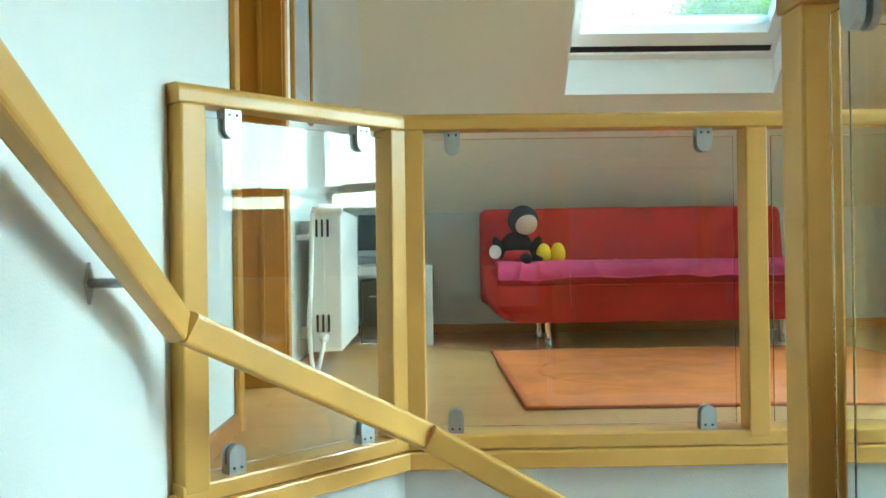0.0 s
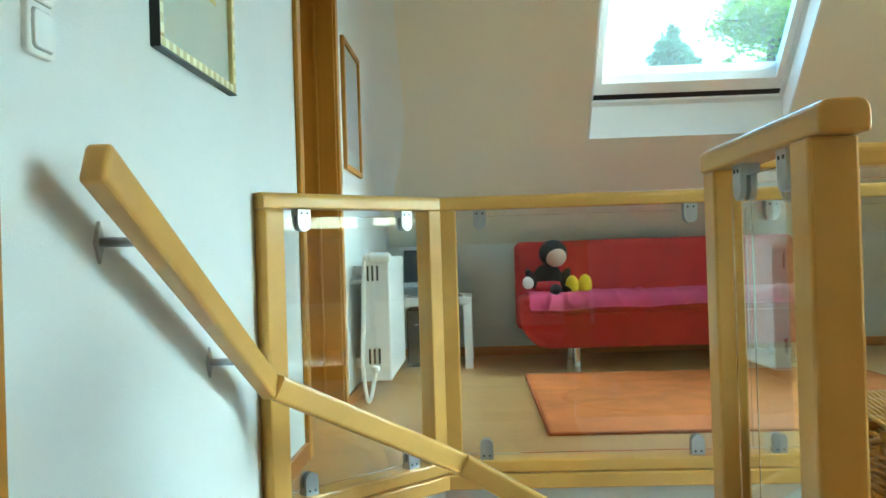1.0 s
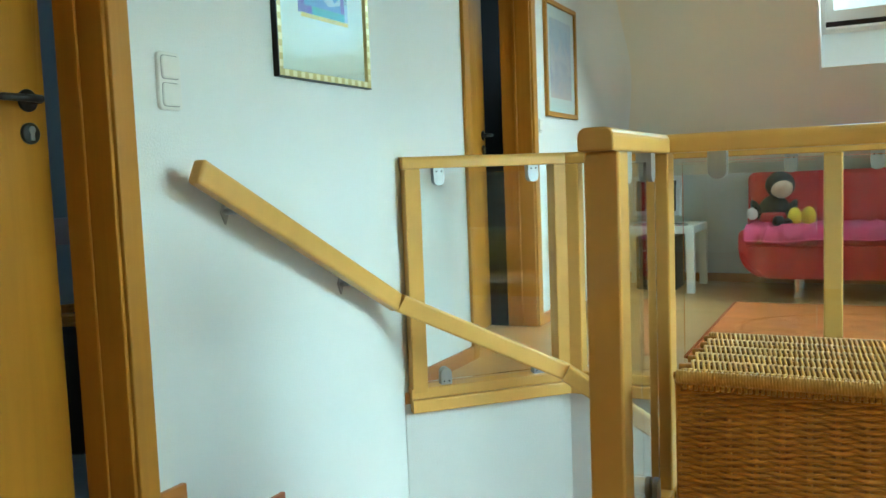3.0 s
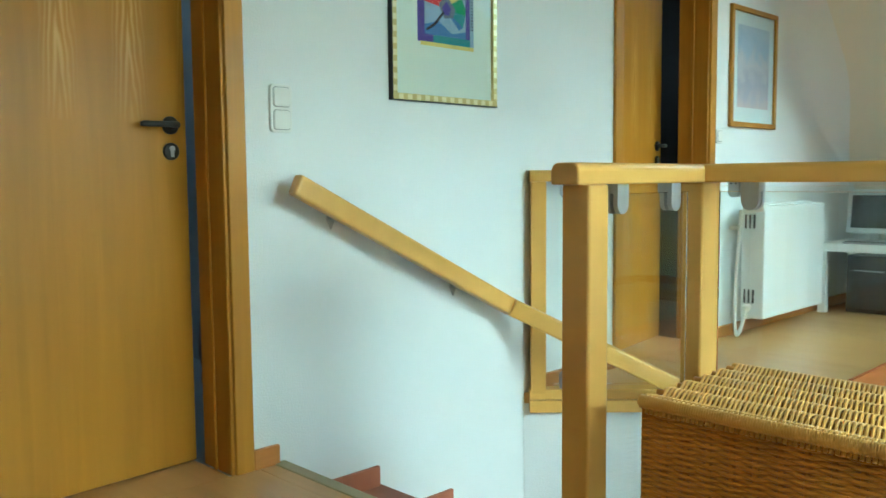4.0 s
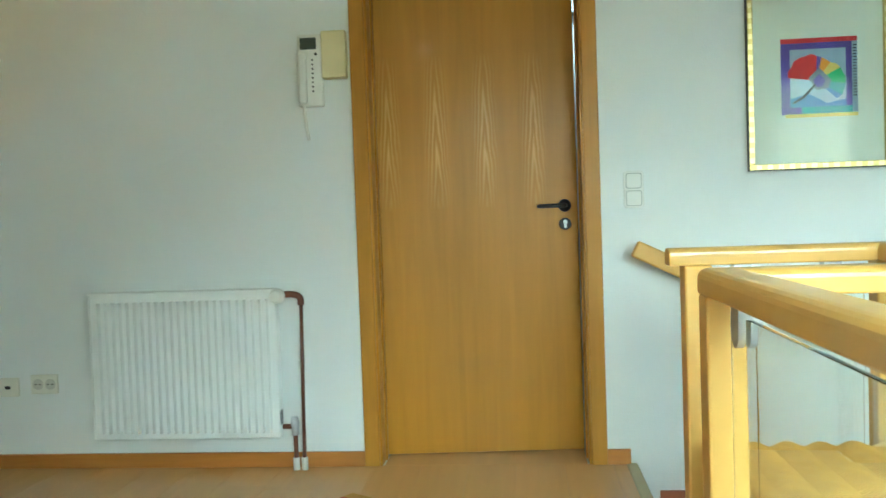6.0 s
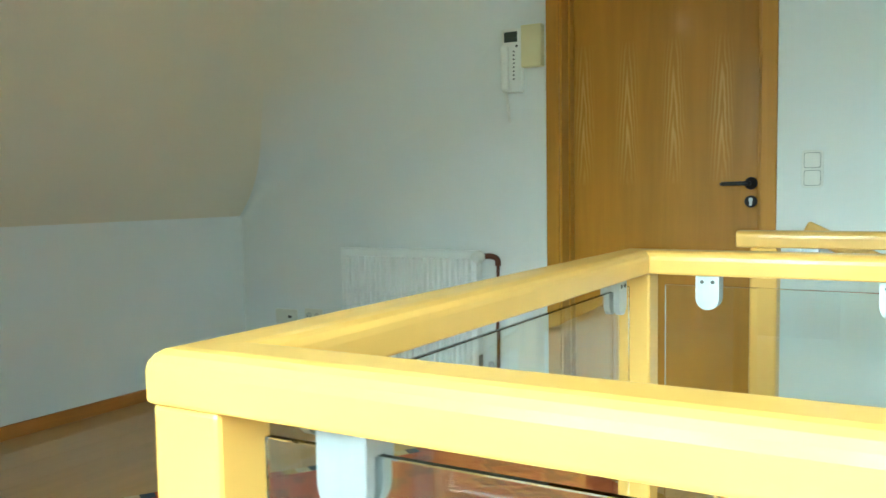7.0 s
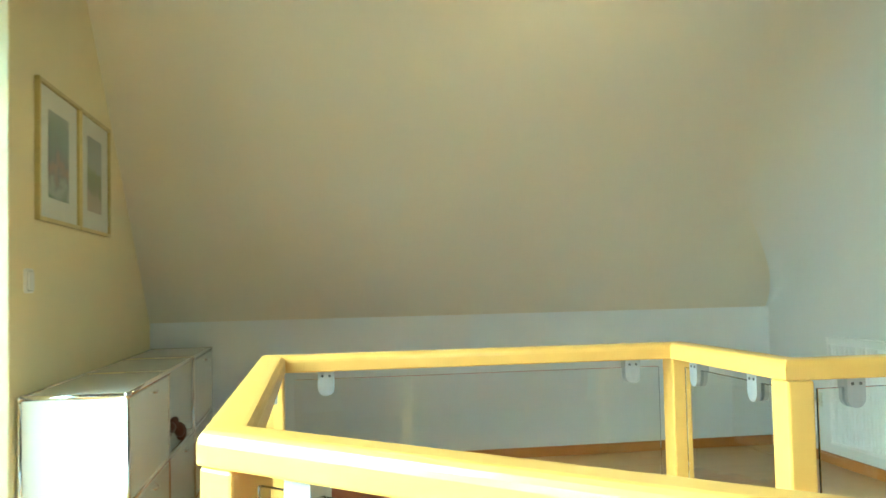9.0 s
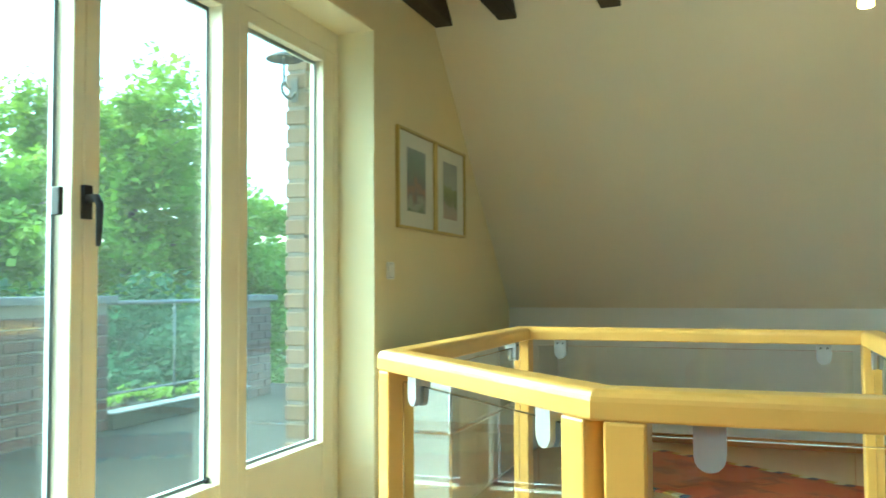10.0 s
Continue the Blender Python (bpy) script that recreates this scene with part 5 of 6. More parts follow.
# ---- steel cabinet ----
cab = thing("cabinet", (3.8, -0.54, 0), "low white metal sideboard with chrome tube frame", "cabinet")
CF, CB = 3.612, 3.950
cy = [0.580, -0.190, -0.935, -1.680]
cz = [0.03, 0.392, 0.752]
CWHITE = mat("cabinet_enamel", (0.72, 0.73, 0.68), 0.25, grain=0.03, scale=(3, 3, 3), coords="World", coat=0.2)
for y in cy:
    for z in cz:
        part("tube", tube([(CF, y, z), (CB, y, z)], 0.0095, 10), CHROME, cab, "chrome frame tube")
    for x in (CF, CB):
        part("tube", tube([(x, y, 0.0), (x, y, cz[2])], 0.0095, 10), CHROME, cab)
        for z in cz:
            bm = bmesh.new()
            bmesh.ops.create_icosphere(bm, subdivisions=2, radius=0.0135)
            bmesh.ops.translate(bm, vec=(x, y, z), verts=bm.verts)
            part("ball_joint", bm, CHROME, cab, "chrome ball joint", True)
for x in (CF, CB):
    for z in cz:
        part("tube", tube([(x, cy[0], z), (x, cy[3], z)], 0.0095, 10), CHROME, cab)
for k in range(3):
    ya, yb = cy[k + 1] + 0.008, cy[k] - 0.008
    part("top_panel", box((CF + 0.008, ya, cz[2] - 0.006), (CB - 0.008, yb, cz[2] + 0.005), 0.001, 1), CWHITE, cab)
    part("shelf", box((CF + 0.008, ya, cz[1] - 0.003), (CB - 0.008, yb, cz[1] + 0.003)), CWHITE, cab)
    part("bottom_panel", box((CF + 0.008, ya, cz[0] - 0.003), (CB - 0.008, yb, cz[0] + 0.003)), CWHITE, cab)
    part("back_panel", box((CB - 0.004, ya, cz[0]), (CB + 0.002, yb, cz[2])), CWHITE, cab)
    for r in range(2):
        if k == 1 and r == 1:
            continue
        dr = part("flap_door", box((CF - 0.006, ya + 0.002, cz[r] + 0.012), (CF + 0.004, yb - 0.002, cz[r + 1] - 0.012), 0.002, 1), CWHITE, cab)
        ym = (ya + yb) / 2
        part("pull", tube([(CF - 0.006, ym - 0.03, cz[r + 1] - 0.035), (CF - 0.024, ym - 0.03, cz[r + 1] - 0.035), (CF - 0.024, ym + 0.03, cz[r + 1] - 0.035), (CF - 0.006, ym + 0.03, cz[r + 1] - 0.035)], 0.004, 8), CHROME, dr, "chrome pull")
        part("keyhole", add_lathe(bmesh.new(), [(0.008, 0), (0.008, 0.003)], 12, (0, 0, 0), pose(CF - 0.006, ym - 0.06, cz[r + 1] - 0.035, 0, -90, 0)), CHROME, dr)
for y in cy:
    for r in range(2):
        part("side_panel", box((CF + 0.008, y - 0.003, cz[r] + 0.006), (CB - 0.008, y + 0.003, cz[r + 1] - 0.006)), CWHITE, cab)
bm = bmesh.new()
for k in range(7):
    a = k * 0.9
    tmp = bmesh.new()
    bmesh.ops.create_icosphere(tmp, subdivisions=2, radius=0.03)
    bmesh.ops.transform(tmp, matrix=pose(3.66 + 0.04 * math.cos(a), -0.55 + 0.07 * math.sin(a * 1.7), cz[1] + 0.04 + 0.022 * (k % 3), 0, 30 * k, 20 * k) @ Matrix.Diagonal((1.5, 0.9, 0.8, 1)), verts=tmp.verts)
    join(bm, tmp)
orn = tagged(part("wooden_ornament", bm, mat("dark_red_wood", (0.10, 0.03, 0.015), 0.4, grain=0.3), None, "", True), "small dark red carved ornament on the open shelf", "ornament")

# ---- wicker basket ----
bk = thing("wicker_basket", (1.55, 1.53, 0), "large lidded wicker chest standing beside the railing", "basket")
BX0, BX1, BY0, BY1, BZ = 1.262, 1.848, 1.350, 1.735, 0.408


def around(n_):
    """Evenly spaced points round the basket's plan."""
    w_, d_ = BX1 - BX0, BY1 - BY0
    L_ = 2 * (w_ + d_)
    out = []
    for k in range(n_):
        s = L_ * k / n_
        if s < w_:
            out.append((Vector((BX0 + s, BY0, 0)), Vector((0, -1, 0))))
        elif s < w_ + d_:
            out.append((Vector((BX1, BY0 + s - w_, 0)), Vector((1, 0, 0))))
        elif s < 2 * w_ + d_:
            out.append((Vector((BX1 - (s - w_ - d_), BY1, 0)), Vector((0, 1, 0))))
        else:
            out.append((Vector((BX0, BY1 - (s - 2 * w_ - d_), 0)), Vector((-1, 0, 0))))
    return out


ST = 40
ring = around(ST * 2)
for p, nn in ring[::2]:
    part("stake", tube([p, p + Vector((0, 0, BZ))], 0.0055, 6), WICKER, bk)
bm = bmesh.new()
rows = 58
for r in range(rows):
    z = 0.012 + (BZ - 0.03) * r / (rows - 1)
    pts = []
    for k, (p, nn) in enumerate(ring):
        side = 1 if ((k // 2) + r) % 2 == 0 else -1
        off = side * 0.0054 if k % 2 == 0 else 0.0
        pts.append(p + nn * off + Vector((0, 0, z + 0.0015 * noise.noise(p * 30 + Vector((0, 0, z * 50))))))
    pts.append(pts[0])
    add_tube(bm, pts, 0.0047, 5, False)
tagged(part("weave", bm, WICKER, bk), kind="stuff")
bm = bmesh.new()
for zz in (0.008, BZ - 0.004):
    for ph_ in (0, 1):
        pts = []
        for k, (p, nn) in enumerate(around(140)):
            a = k * 0.9 + ph_ * math.pi
            pts.append(p + nn * (0.006 * math.cos(a)) + Vector((0, 0, zz + 0.006 * math.sin(a))))
        pts.append(pts[0])
        add_tube(bm, pts, 0.006, 5, False)
tagged(part("rim_braid", bm, WICKER, bk), kind="stuff")
# solid brown block, added to stand for the shade behind the weave
part("inner_shade_block", box((BX0 + 0.016, BY0 + 0.016, 0.0), (BX1 - 0.016, BY1 - 0.016, BZ - 0.01), 0.0), mat("inside_shade_brown", (0.24, 0.115, 0.035), 0.9), bk, "brown block standing for the shaded inside of the basket")
# lid: rods along the chest, close weft across
LX0, LX1, LY0, LY1, LZ = BX0 - 0.018, BX1 + 0.012, BY0 - 0.02, BY1 + 0.012, 0.419
rods = 6
lid_lines = [LY0 + 0.012 + (LY1 - LY0 - 0.024) * k / (rods - 1) for k in range(rods)]
lid = part("lid", box((LX0 + 0.035, LY0 + 0.01, LZ - 0.006), (LX1 - 0.02, LY1 - 0.01, LZ - 0.003)), WICKER_LID, bk, "woven wicker lid")
for k, y in enumerate(lid_lines):
    part("rod", tube([(LX0 + 0.012 - 0.004 * (k % 2), y, LZ), (LX1, y, LZ)], 0.0078, 6), WICKER, lid)
bm = bmesh.new()
nw = 112
for i in range(nw):
    x = LX0 + 0.03 + (LX1 - LX0 - 0.045) * i / (nw - 1)
    pts = []
    for k in range(rods * 2 - 1):
        y = lid_lines[k // 2] if k % 2 == 0 else (lid_lines[k // 2] + lid_lines[k // 2 + 1]) / 2
        s = 1 if ((k // 2) + i) % 2 == 0 else -1
        off = s * 0.0125 if k % 2 == 0 else 0.0
        slant = 0.012 * (k % 2)
        pts.append(Vector((x + slant * 0.6 + 0.002 * noise.noise(Vector((i, k, 0)) * 1.7), y, LZ + off + 0.001 * noise.noise(Vector((k, i, 3)) * 2.1))))
    pts = [pts[0] + Vector((0, -0.010, -0.012))] + pts + [pts[-1] + Vector((0, 0.010, -0.012))]
    add_tube(bm, bezier(pts, 3), 0.0041, 5)
tagged(part("weft", bm, WICKER_LID, lid), kind="stuff")
bm = bmesh.new()
for y in (LY0 + 0.003, LY1 - 0.003):
    for i in range(112):
        x = LX0 + 0.02 + (LX1 - LX0 - 0.03) * i / 111
        c = [Vector((x + 0.004 * a / 6, y + 0.012 * math.cos(a), LZ + 0.012 * math.sin(a))) for a in (0, 1.05, 2.1, 3.14, 4.2, 5.2, 6.28)]
        add_tube(bm, c, 0.0036, 5)
tagged(part("edge_binding", bm, WICKER_LID, lid), kind="stuff")

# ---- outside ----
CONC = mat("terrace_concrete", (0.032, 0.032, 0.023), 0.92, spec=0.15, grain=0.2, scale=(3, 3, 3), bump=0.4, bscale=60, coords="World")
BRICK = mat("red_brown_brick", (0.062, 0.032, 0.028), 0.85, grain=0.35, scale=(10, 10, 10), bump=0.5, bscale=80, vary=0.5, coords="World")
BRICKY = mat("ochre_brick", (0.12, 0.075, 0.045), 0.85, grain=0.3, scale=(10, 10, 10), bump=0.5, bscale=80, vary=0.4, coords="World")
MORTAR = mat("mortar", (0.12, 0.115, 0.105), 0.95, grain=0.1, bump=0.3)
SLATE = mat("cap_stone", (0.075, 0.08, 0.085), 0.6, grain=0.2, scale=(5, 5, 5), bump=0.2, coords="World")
LAWN = mat("lawn", (0.06, 0.12, 0.03), 0.95, grain=0.5, scale=(2, 2, 2), bump=0.8, bscale=20, coords="World")
tagged(part("ground", box((-300, -300, -3.3), (300, 300, -3.0)), LAWN), "green garden ground far below the attic", "ground", kind="structure")
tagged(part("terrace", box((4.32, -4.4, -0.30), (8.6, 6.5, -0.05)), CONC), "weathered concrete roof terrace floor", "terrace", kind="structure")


def brick_wall(name, lo, hi, bmat, label, bl=0.24, bh=0.071, jt=0.012, cap=None):
    """A wall of separate bricks on the two long faces and ends around a mortar core."""
    w_ = thing(name, ((lo[0] + hi[0]) / 2, (lo[1] + hi[1]) / 2, lo[2]), label, "wall")
    part("core", box((lo[0] + 0.012, lo[1] + 0.012, lo[2]), (hi[0] - 0.012, hi[1] - 0.012, hi[2])), MORTAR, w_)
    rows_ = int((hi[2] - lo[2]) / (bh + jt))
    along = 1 if hi[1] - lo[1] > hi[0] - lo[0] else 0
    L_ = hi[along] - lo[along]
    me = {}
    for r in range(rows_):
        z = lo[2] + r * (bh + jt) + jt / 2
        s = -0.5 * (r % 2) * (bl + jt)
        while s < L_:
            a, b = max(0, s), min(L_, s + bl)
            s += bl + jt
            if b - a < 0.03:
                continue
            key = round(b - a, 3)
            if key not in me:
                e = [0, 0, 0]
                h = [0, 0, bh]
                e[along], h[along] = 0, key
                h[1 - along] = hi[1 - along] - lo[1 - along]
                bb = box(e, h, 0.006, 1)
                q = bpy.data.meshes.new("brick")
                bb.to_mesh(q)
                bb.free()
                q.materials.append(bmat)
                me[key] = q
            o = new("brick", me[key])
            o.parent = w_
            o.matrix_parent_inverse = Matrix.Translation(-w_.location)
            p_ = [lo[0], lo[1], z]
            p_[along] += a
            p_[1 - along] += random.uniform(-0.003, 0.003)
            o.location = p_
    if cap:
        part("cap_stone", box((lo[0] - 0.05, lo[1] - 0.05, hi[2]), (hi[0] + 0.05, hi[1] + 0.05, hi[2] + 0.06), 0.006, 2), SLATE, w_, "dark cap slab")
    return w_


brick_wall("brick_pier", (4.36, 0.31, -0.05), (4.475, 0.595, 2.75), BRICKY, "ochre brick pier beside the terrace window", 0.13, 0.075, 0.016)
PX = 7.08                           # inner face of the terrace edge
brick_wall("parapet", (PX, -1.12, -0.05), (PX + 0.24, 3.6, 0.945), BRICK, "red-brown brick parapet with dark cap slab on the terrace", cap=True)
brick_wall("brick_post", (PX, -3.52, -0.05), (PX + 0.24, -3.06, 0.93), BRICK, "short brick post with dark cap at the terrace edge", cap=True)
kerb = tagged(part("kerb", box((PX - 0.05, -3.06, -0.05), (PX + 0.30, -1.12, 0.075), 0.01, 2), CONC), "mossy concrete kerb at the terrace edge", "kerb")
IRON = mat("dark_wrought_iron", (0.05, 0.055, 0.055), 0.5, 0.5, grain=0.2)
wl = thing("wall_lamp", (4.42, 0.595, 2.05), "dark wrought-iron lamp bracket on the brick pier", "lamp")
part("dish", add_lathe(bmesh.new(), [(0.012, 2.205), (0.05, 2.195), (0.085, 2.175), (0.088, 2.168), (0.05, 2.18), (0.01, 2.19)], 20, (4.42, 0.70, 0)), IRON, wl, "shallow metal dish")
part("arm", tube(bezier([(4.42, 0.595, 2.03), (4.42, 0.64, 1.99), (4.42, 0.70, 2.0), (4.42, 0.72, 2.03), (4.42, 0.70, 2.06), (4.42, 0.68, 2.04)], 6), 0.008, 8), IRON, wl, "curled iron arm")
part("stem", tube([(4.42, 0.70, 2.06), (4.42, 0.70, 2.185)], 0.007, 8), IRON, wl)
part("back_plate", box((4.40, 0.594, 1.98), (4.44, 0.602, 2.10), 0.002, 1), IRON, wl)
GALV = mat("galvanised_steel", (0.14, 0.15, 0.155), 0.5, 0.6, grain=0.2, scale=(20, 20, 20), coords="World")
br = thing("balcony_rail", (PX + 0.1, -2.0, 0.075), "steel railing with glass infill on the terrace kerb", "railing")
part("top_bar", tube([(PX + 0.1, -3.06, 0.945), (PX + 0.1, -1.12, 0.945)], 0.019, 10), GALV, br)
for y in (-2.98, -2.05, -1.18):
    part("post", tube([(PX + 0.1, y, 0.075), (PX + 0.1, y, 0.945)], 0.011, 8), GALV, br)
gi = part("glass_infill", box((PX + 0.095, -2.95, 0.26), (PX + 0.105, -1.21, 0.87)), GLASS, br, "clear glass infill")
gi.visible_shadow = False
part("bottom_bar", tube([(PX + 0.1, -3.06, 0.21), (PX + 0.1, -1.12, 0.21)], 0.011, 8), GALV, br)

LEAF = mat("tree_leaf", (0.26, 0.38, 0.04), 0.6, grain=0.55, scale=(1.6, 1.6, 1.6), coords="World", spec=0.3)
LEAF2 = mat("light_leaf", (0.26, 0.42, 0.05), 0.6, grain=0.4, scale=(3, 3, 3), coords="World", spec=0.3)
# leaf green darkened, so shade is put into the low tree's and bush's colour
LEAF_DARK = mat("shade_darkened_leaf", (0.075, 0.15, 0.06), 0.6, grain=0.5, scale=(2, 2, 2), coords="World", spec=0.3)
NEEDLE = mat("conifer_needles", (0.14, 0.24, 0.15), 0.7, grain=0.4, scale=(3, 3, 3), coords="World", spec=0.3)
for lm in (LEAF, LEAF2, LEAF_DARK, NEEDLE):
    nt = lm.node_tree
    pb = nt.nodes["Principled BSDF"]
    tr = nt.nodes.new("ShaderNodeBsdfTranslucent")
    ms = nt.nodes.new("ShaderNodeMixShader")
    ms.inputs[0].default_value = 0.45
    nt.links.new(pb.inputs["Base Color"].links[0].from_socket, tr.inputs["Color"])
    nt.links.new(pb.outputs[0], ms.inputs[1])
    nt.links.new(tr.outputs[0], ms.inputs[2])
    nt.links.new(ms.outputs[0], nt.nodes["Material Output"].inputs["Surface"])
BARK = mat("bark", (0.10, 0.07, 0.045), 0.9, grain=0.4, scale=(12, 12, 2), bump=0.6, bscale=40, coords="World")


def tree(name, base, height, radius, lmat, label, leaves=9000, seed=1, conifer=False, size=0.11):
    rng = random.Random(seed)
    t_ = thing(name, base, label, "tree")
    bx0 = Vector(base)
    part("trunk", tube(bezier([bx0, bx0 + Vector((0.1, 0.05, height * 0.35)), bx0 + Vector((-0.05, 0.1, height * 0.65)), bx0 + Vector((0, 0, height * 0.95))], 5), [0.03 * height * (1 - 0.9 * k / 15) for k in range(16)], 9), BARK, t_)
    limbs = bmesh.new()
    tips = []
    nl = 34 if not conifer else 220
    for k in range(nl):
        f = rng.uniform(0.25, 0.97) if not conifer else rng.uniform(0.45, 0.985)
        a = rng.uniform(0, 2 * math.pi)
        if conifer:
            reach = radius * (1.05 - f) * rng.uniform(0.7, 1.1)
            rise = -0.12 * reach
        else:
            reach = radius * math.sqrt(max(0.05, 1 - ((f - 0.55) / 0.5) ** 2)) * rng.uniform(0.6, 1.05)
            rise = rng.uniform(0.05, 0.5) * reach * 0.6
        s = bx0 + Vector((0, 0, height * f * (0.9 if not conifer else 1.0)))
        e = s + Vector((math.cos(a) * reach, math.sin(a) * reach, rise))
        m_ = (s + e) / 2 + Vector((0, 0, 0.08 * reach))
        add_tube(limbs, [s, m_, e], [0.012 * height * (1 - f * 0.7), 0.006 * height * (1 - f * 0.6), 0.01], 5)
        for q in range(7):
            w = rng.uniform(0.35, 1.0)
            tips.append((s.lerp(e, w) + Vector((rng.gauss(0, 1), rng.gauss(0, 1), rng.gauss(0, 0.8))) * (0.17 * radius if not conifer else 0.09 * radius * (1.1 - f)), rng.uniform(0.11, 0.25) * radius * (1 if not conifer else 0.75 * (1.08 - f))))
    if conifer:
        for q in range(60):
            f = rng.uniform(0.86, 1.02)
            tips.append((bx0 + Vector((0, 0, height * f)), 0.05 + 0.35 * radius * max(0.0, 1.0 - f)))
    part("limbs", limbs, BARK, t_)
    verts, faces = [], []
    for k in range(leaves):
        c, r_ = tips[rng.randrange(len(tips))]
        d = Vector((rng.gauss(0, 1), rng.gauss(0, 1), rng.gauss(0, 0.75)))
        p = c + d.normalized() * r_ * (rng.random() ** 0.5)
        l_ = size * rng.uniform(0.7, 1.4)
        u_ = Vector((rng.gauss(0, 1), rng.gauss(0, 1), rng.gauss(0, 0.5))).normalized()
        v_ = u_.cross(Vector((rng.gauss(0, 0.5), rng.gauss(0, 0.5), 1))).normalized() * (0.45 if not conifer else 0.2)
        i0 = len(verts)
        verts += [p, p + (u_ * 0.5 + v_) * l_, p + u_ * l_, p + (u_ * 0.5 - v_) * l_]
        faces.append((i0, i0 + 1, i0 + 2, i0 + 3))
    me = bpy.data.meshes.new("crown")
    me.from_pydata([tuple(v) for v in verts], [], faces)
    me.materials.append(lmat)
    cr = new("crown", me)
    cr.parent = t_
    cr.matrix_parent_inverse = Matrix.Translation(-t_.location)
    cr["kind"] = "stuff"
    return t_


tree("tree", (12.0, -7.2, -3.0), 7.75, 2.4, LEAF, "tall broad-leaved tree with dense green crown beyond the terrace", 70000, 3, size=0.115)
tree("tree", (12.3, -4.3, -3.0), 6.4, 1.9, LEAF, "leafy green tree behind the brick parapet", 46000, 5, size=0.115)
tree("tree", (11.2, -9.8, -3.0), 5.0, 1.5, LEAF2, "light green shrub-like tree beyond the terrace", 20000, 8)
tree("tree", (8.8, -3.2, -3.0), 3.7, 1.4, LEAF_DARK, "low green tree just below the terrace edge, leaves darkened for shade", 26000, 11, size=0.09)
tree("tree", (12.2, -10.4, -3.0), 6.3, 2.1, LEAF, "broad-leaved tree beyond the terrace corner", 30000, 14, size=0.10)
tree("bush", (9.4, -3.6, -3.0), 4.2, 1.7, LEAF_DARK, "dense green bush behind the terrace railing, leaves darkened for shade", 26000, 31, size=0.09)
tree("conifer", (5.4, 20.0, -3.0), 8.7, 4.6, NEEDLE, "dark conifer seen through the roof window", 60000, 21, True, 0.15)
tree("tree", (4.0, 21.5, -3.0), 8.3, 2.3, LEAF2, "pale green leafy tree seen through the roof window", 20000, 27)
tree("tree", (7.9, 20.5, -3.0), 10.8, 2.2, LEAF, "tall leafy tree seen through the roof window", 24000, 23)

# ---- plants on the kerb ----
part("capping", box((PX - 0.06, -3.06, 0.075), (PX + 0.09, -1.12, 0.087), 0.003, 1), mat("pale_capping", (0.30, 0.31, 0.30), 0.6, grain=0.25, scale=(8, 8, 8)), kerb, "pale worn capping strip")


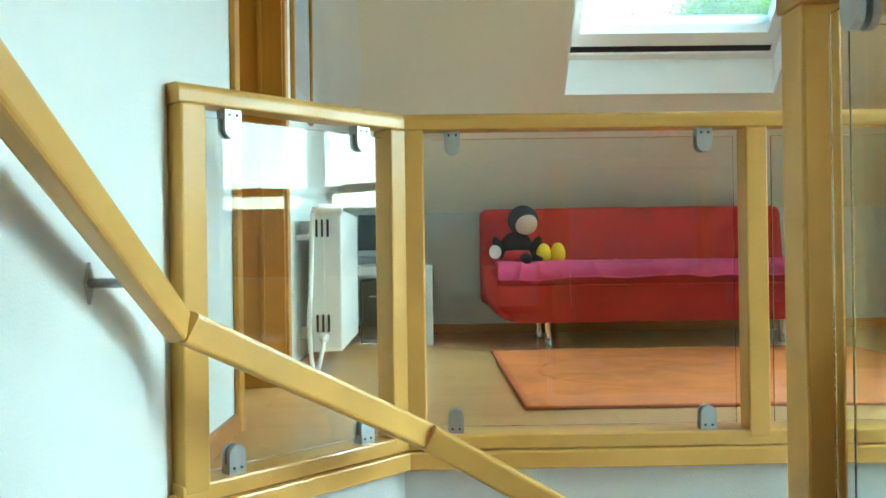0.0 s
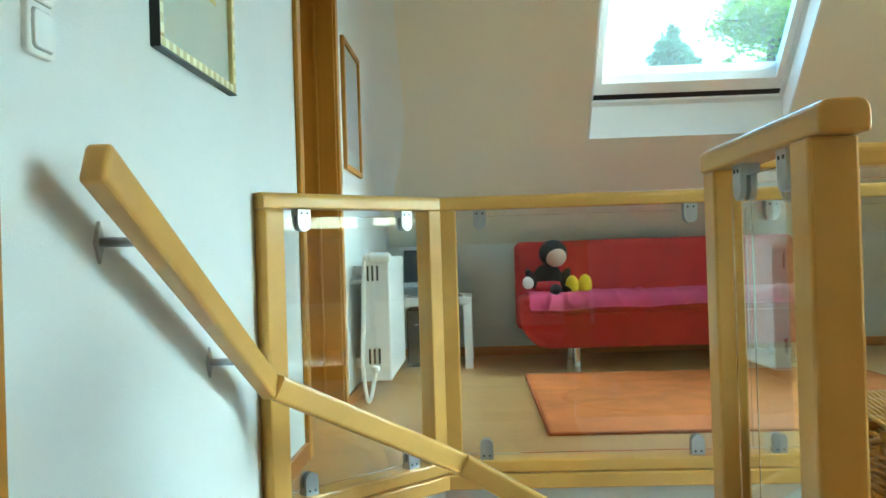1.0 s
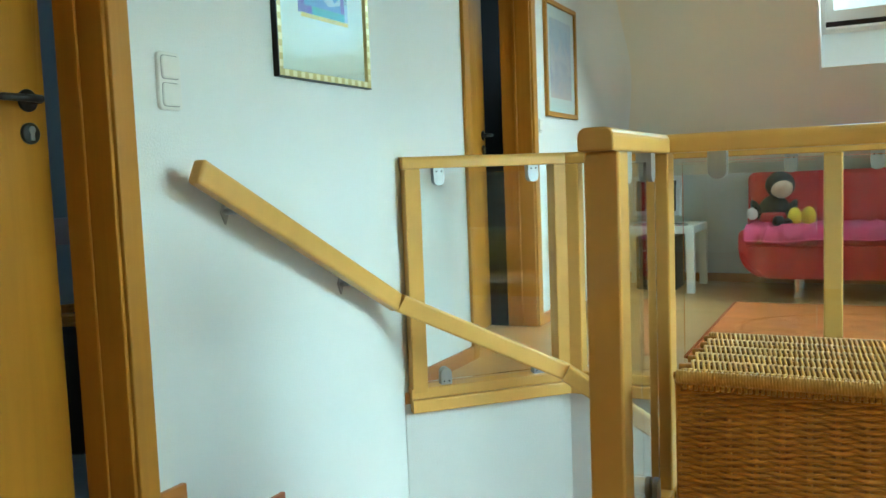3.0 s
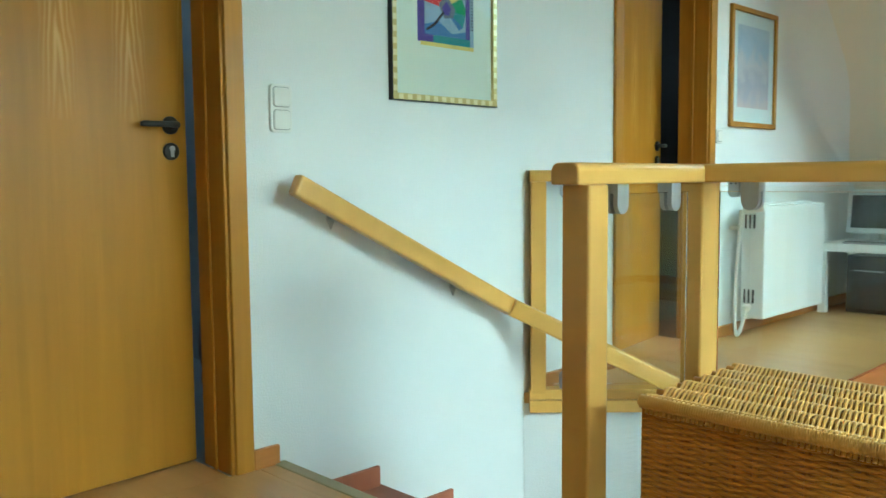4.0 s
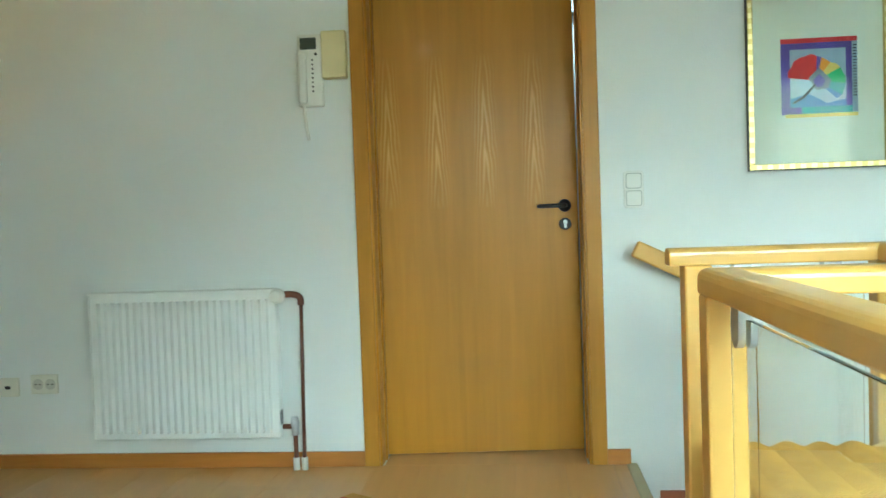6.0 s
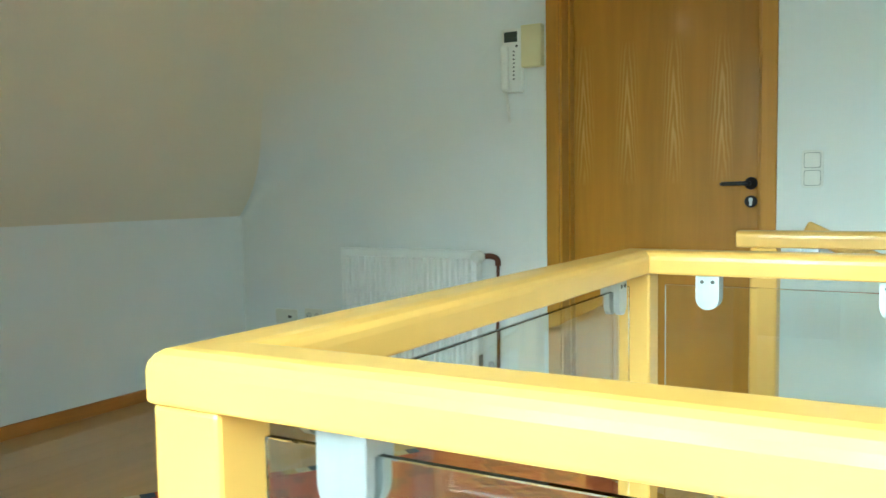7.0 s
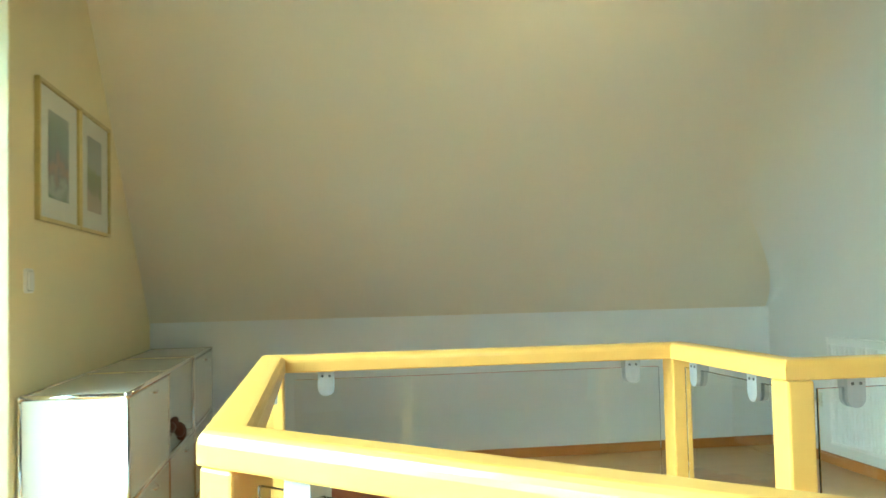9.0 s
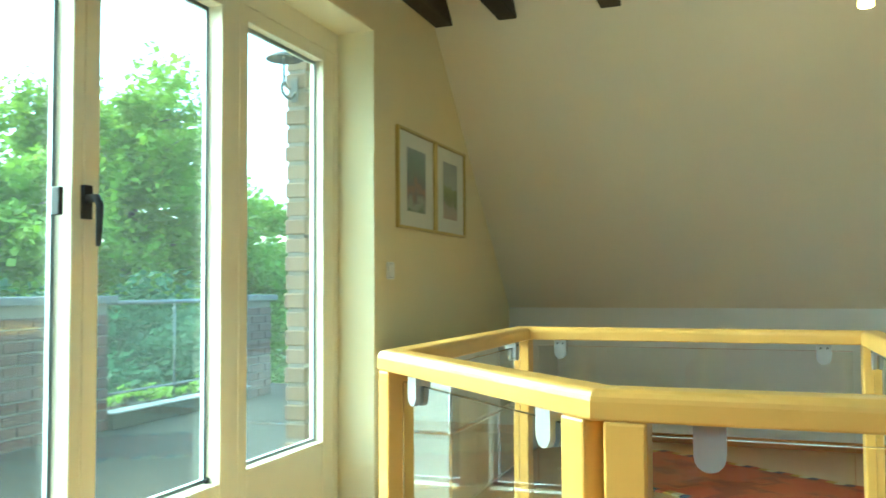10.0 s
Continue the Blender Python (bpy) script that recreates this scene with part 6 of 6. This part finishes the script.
def kerb_plant(x, y, h, seed):
    """A low clump of light green leaves on thin stalks."""
    rng = random.Random(seed)
    p_ = thing("ground_plant", (x, y, 0.075), "low light green leafy plant growing on the kerb", "plant", "plants on the kerb")
    stalks, leaves = bmesh.new(), bmesh.new()
    for k in range(9):
        a, rr = rng.uniform(0, 6.28), rng.uniform(0.02, 0.11)
        e = Vector((x + math.cos(a) * rr * 0.8, y + math.sin(a) * rr * 1.3, 0.075 + h * rng.uniform(0.5, 1.0)))
        add_tube(stalks, [(x + math.cos(a) * rr * 0.3, y + math.sin(a) * rr * 0.3, 0.075), e], 0.003, 4)
        for q in range(9):
            u_ = Vector((rng.gauss(0, 1), rng.gauss(0, 1), rng.gauss(0.2, 0.5))).normalized()
            v_ = u_.cross(Vector((rng.gauss(0, 0.4), rng.gauss(0, 0.4), 1))).normalized() * 0.4
            l_ = rng.uniform(0.03, 0.06)
            c = e + Vector((rng.gauss(0, 0.02), rng.gauss(0, 0.02), -rng.random() * h * 0.5))
            leaves.faces.new([leaves.verts.new(w) for w in (c, c + (u_ * 0.5 + v_) * l_, c + u_ * l_, c + (u_ * 0.5 - v_) * l_)])
    part("stalks", stalks, BARK, p_)
    part("leaves", leaves, LEAF2, p_)


for k in range(8):
    kerb_plant(PX + 0.17 + 0.05 * math.sin(k * 2.1), -1.30 - k * 0.23, 0.13 + 0.05 * math.sin(k * 1.3), 60 + k)

# ---- floor planks ----
def clip(poly, cell):
    """The part of a convex polygon inside a convex cell (counter-clockwise)."""
    out = poly
    for i in range(len(cell)):
        a, b = cell[i], cell[(i + 1) % len(cell)]
        src, out = out, []
        inside = lambda p: (b[0] - a[0]) * (p[1] - a[1]) - (b[1] - a[1]) * (p[0] - a[0]) >= -1e-7
        for j in range(len(src)):
            p, q = src[j], src[(j + 1) % len(src)]
            ip, iq = inside(p), inside(q)
            if ip:
                out.append(p)
            if ip != iq:
                d0 = (b[0] - a[0]) * (p[1] - a[1]) - (b[1] - a[1]) * (p[0] - a[0])
                d1 = (b[0] - a[0]) * (q[1] - a[1]) - (b[1] - a[1]) * (q[0] - a[0])
                t = d0 / (d0 - d1)
                out.append((p[0] + (q[0] - p[0]) * t, p[1] + (q[1] - p[1]) * t))
        if len(out) < 3:
            return []
    return out


ccw = []
for c in cells:
    area = sum(c[i][0] * c[(i + 1) % len(c)][1] - c[(i + 1) % len(c)][0] * c[i][1] for i in range(len(c)))
    ccw.append(c if area > 0 else c[::-1])
PW, PL, GAP = 0.193, 1.28, 0.0005
row = 0
y = D0
rng = random.Random(4)
while y < D1:
    x = -rng.uniform(0, PL)
    while x < W:
        pl_ = [(x + GAP, y + GAP), (x + PL - GAP, y + GAP), (x + PL - GAP, y + PW - GAP), (x + GAP, y + PW - GAP)]
        for c in ccw:
            q = clip(pl_, c)
            if len(q) >= 3:
                ar = abs(sum(q[i][0] * q[(i + 1) % len(q)][1] - q[(i + 1) % len(q)][0] * q[i][1] for i in range(len(q)))) / 2
                if ar > 0.0006:
                    part("plank", prism(q, "z", -0.008, 0.0), LAMINATE, floor)
        x += PL
    y += PW
    row += 1
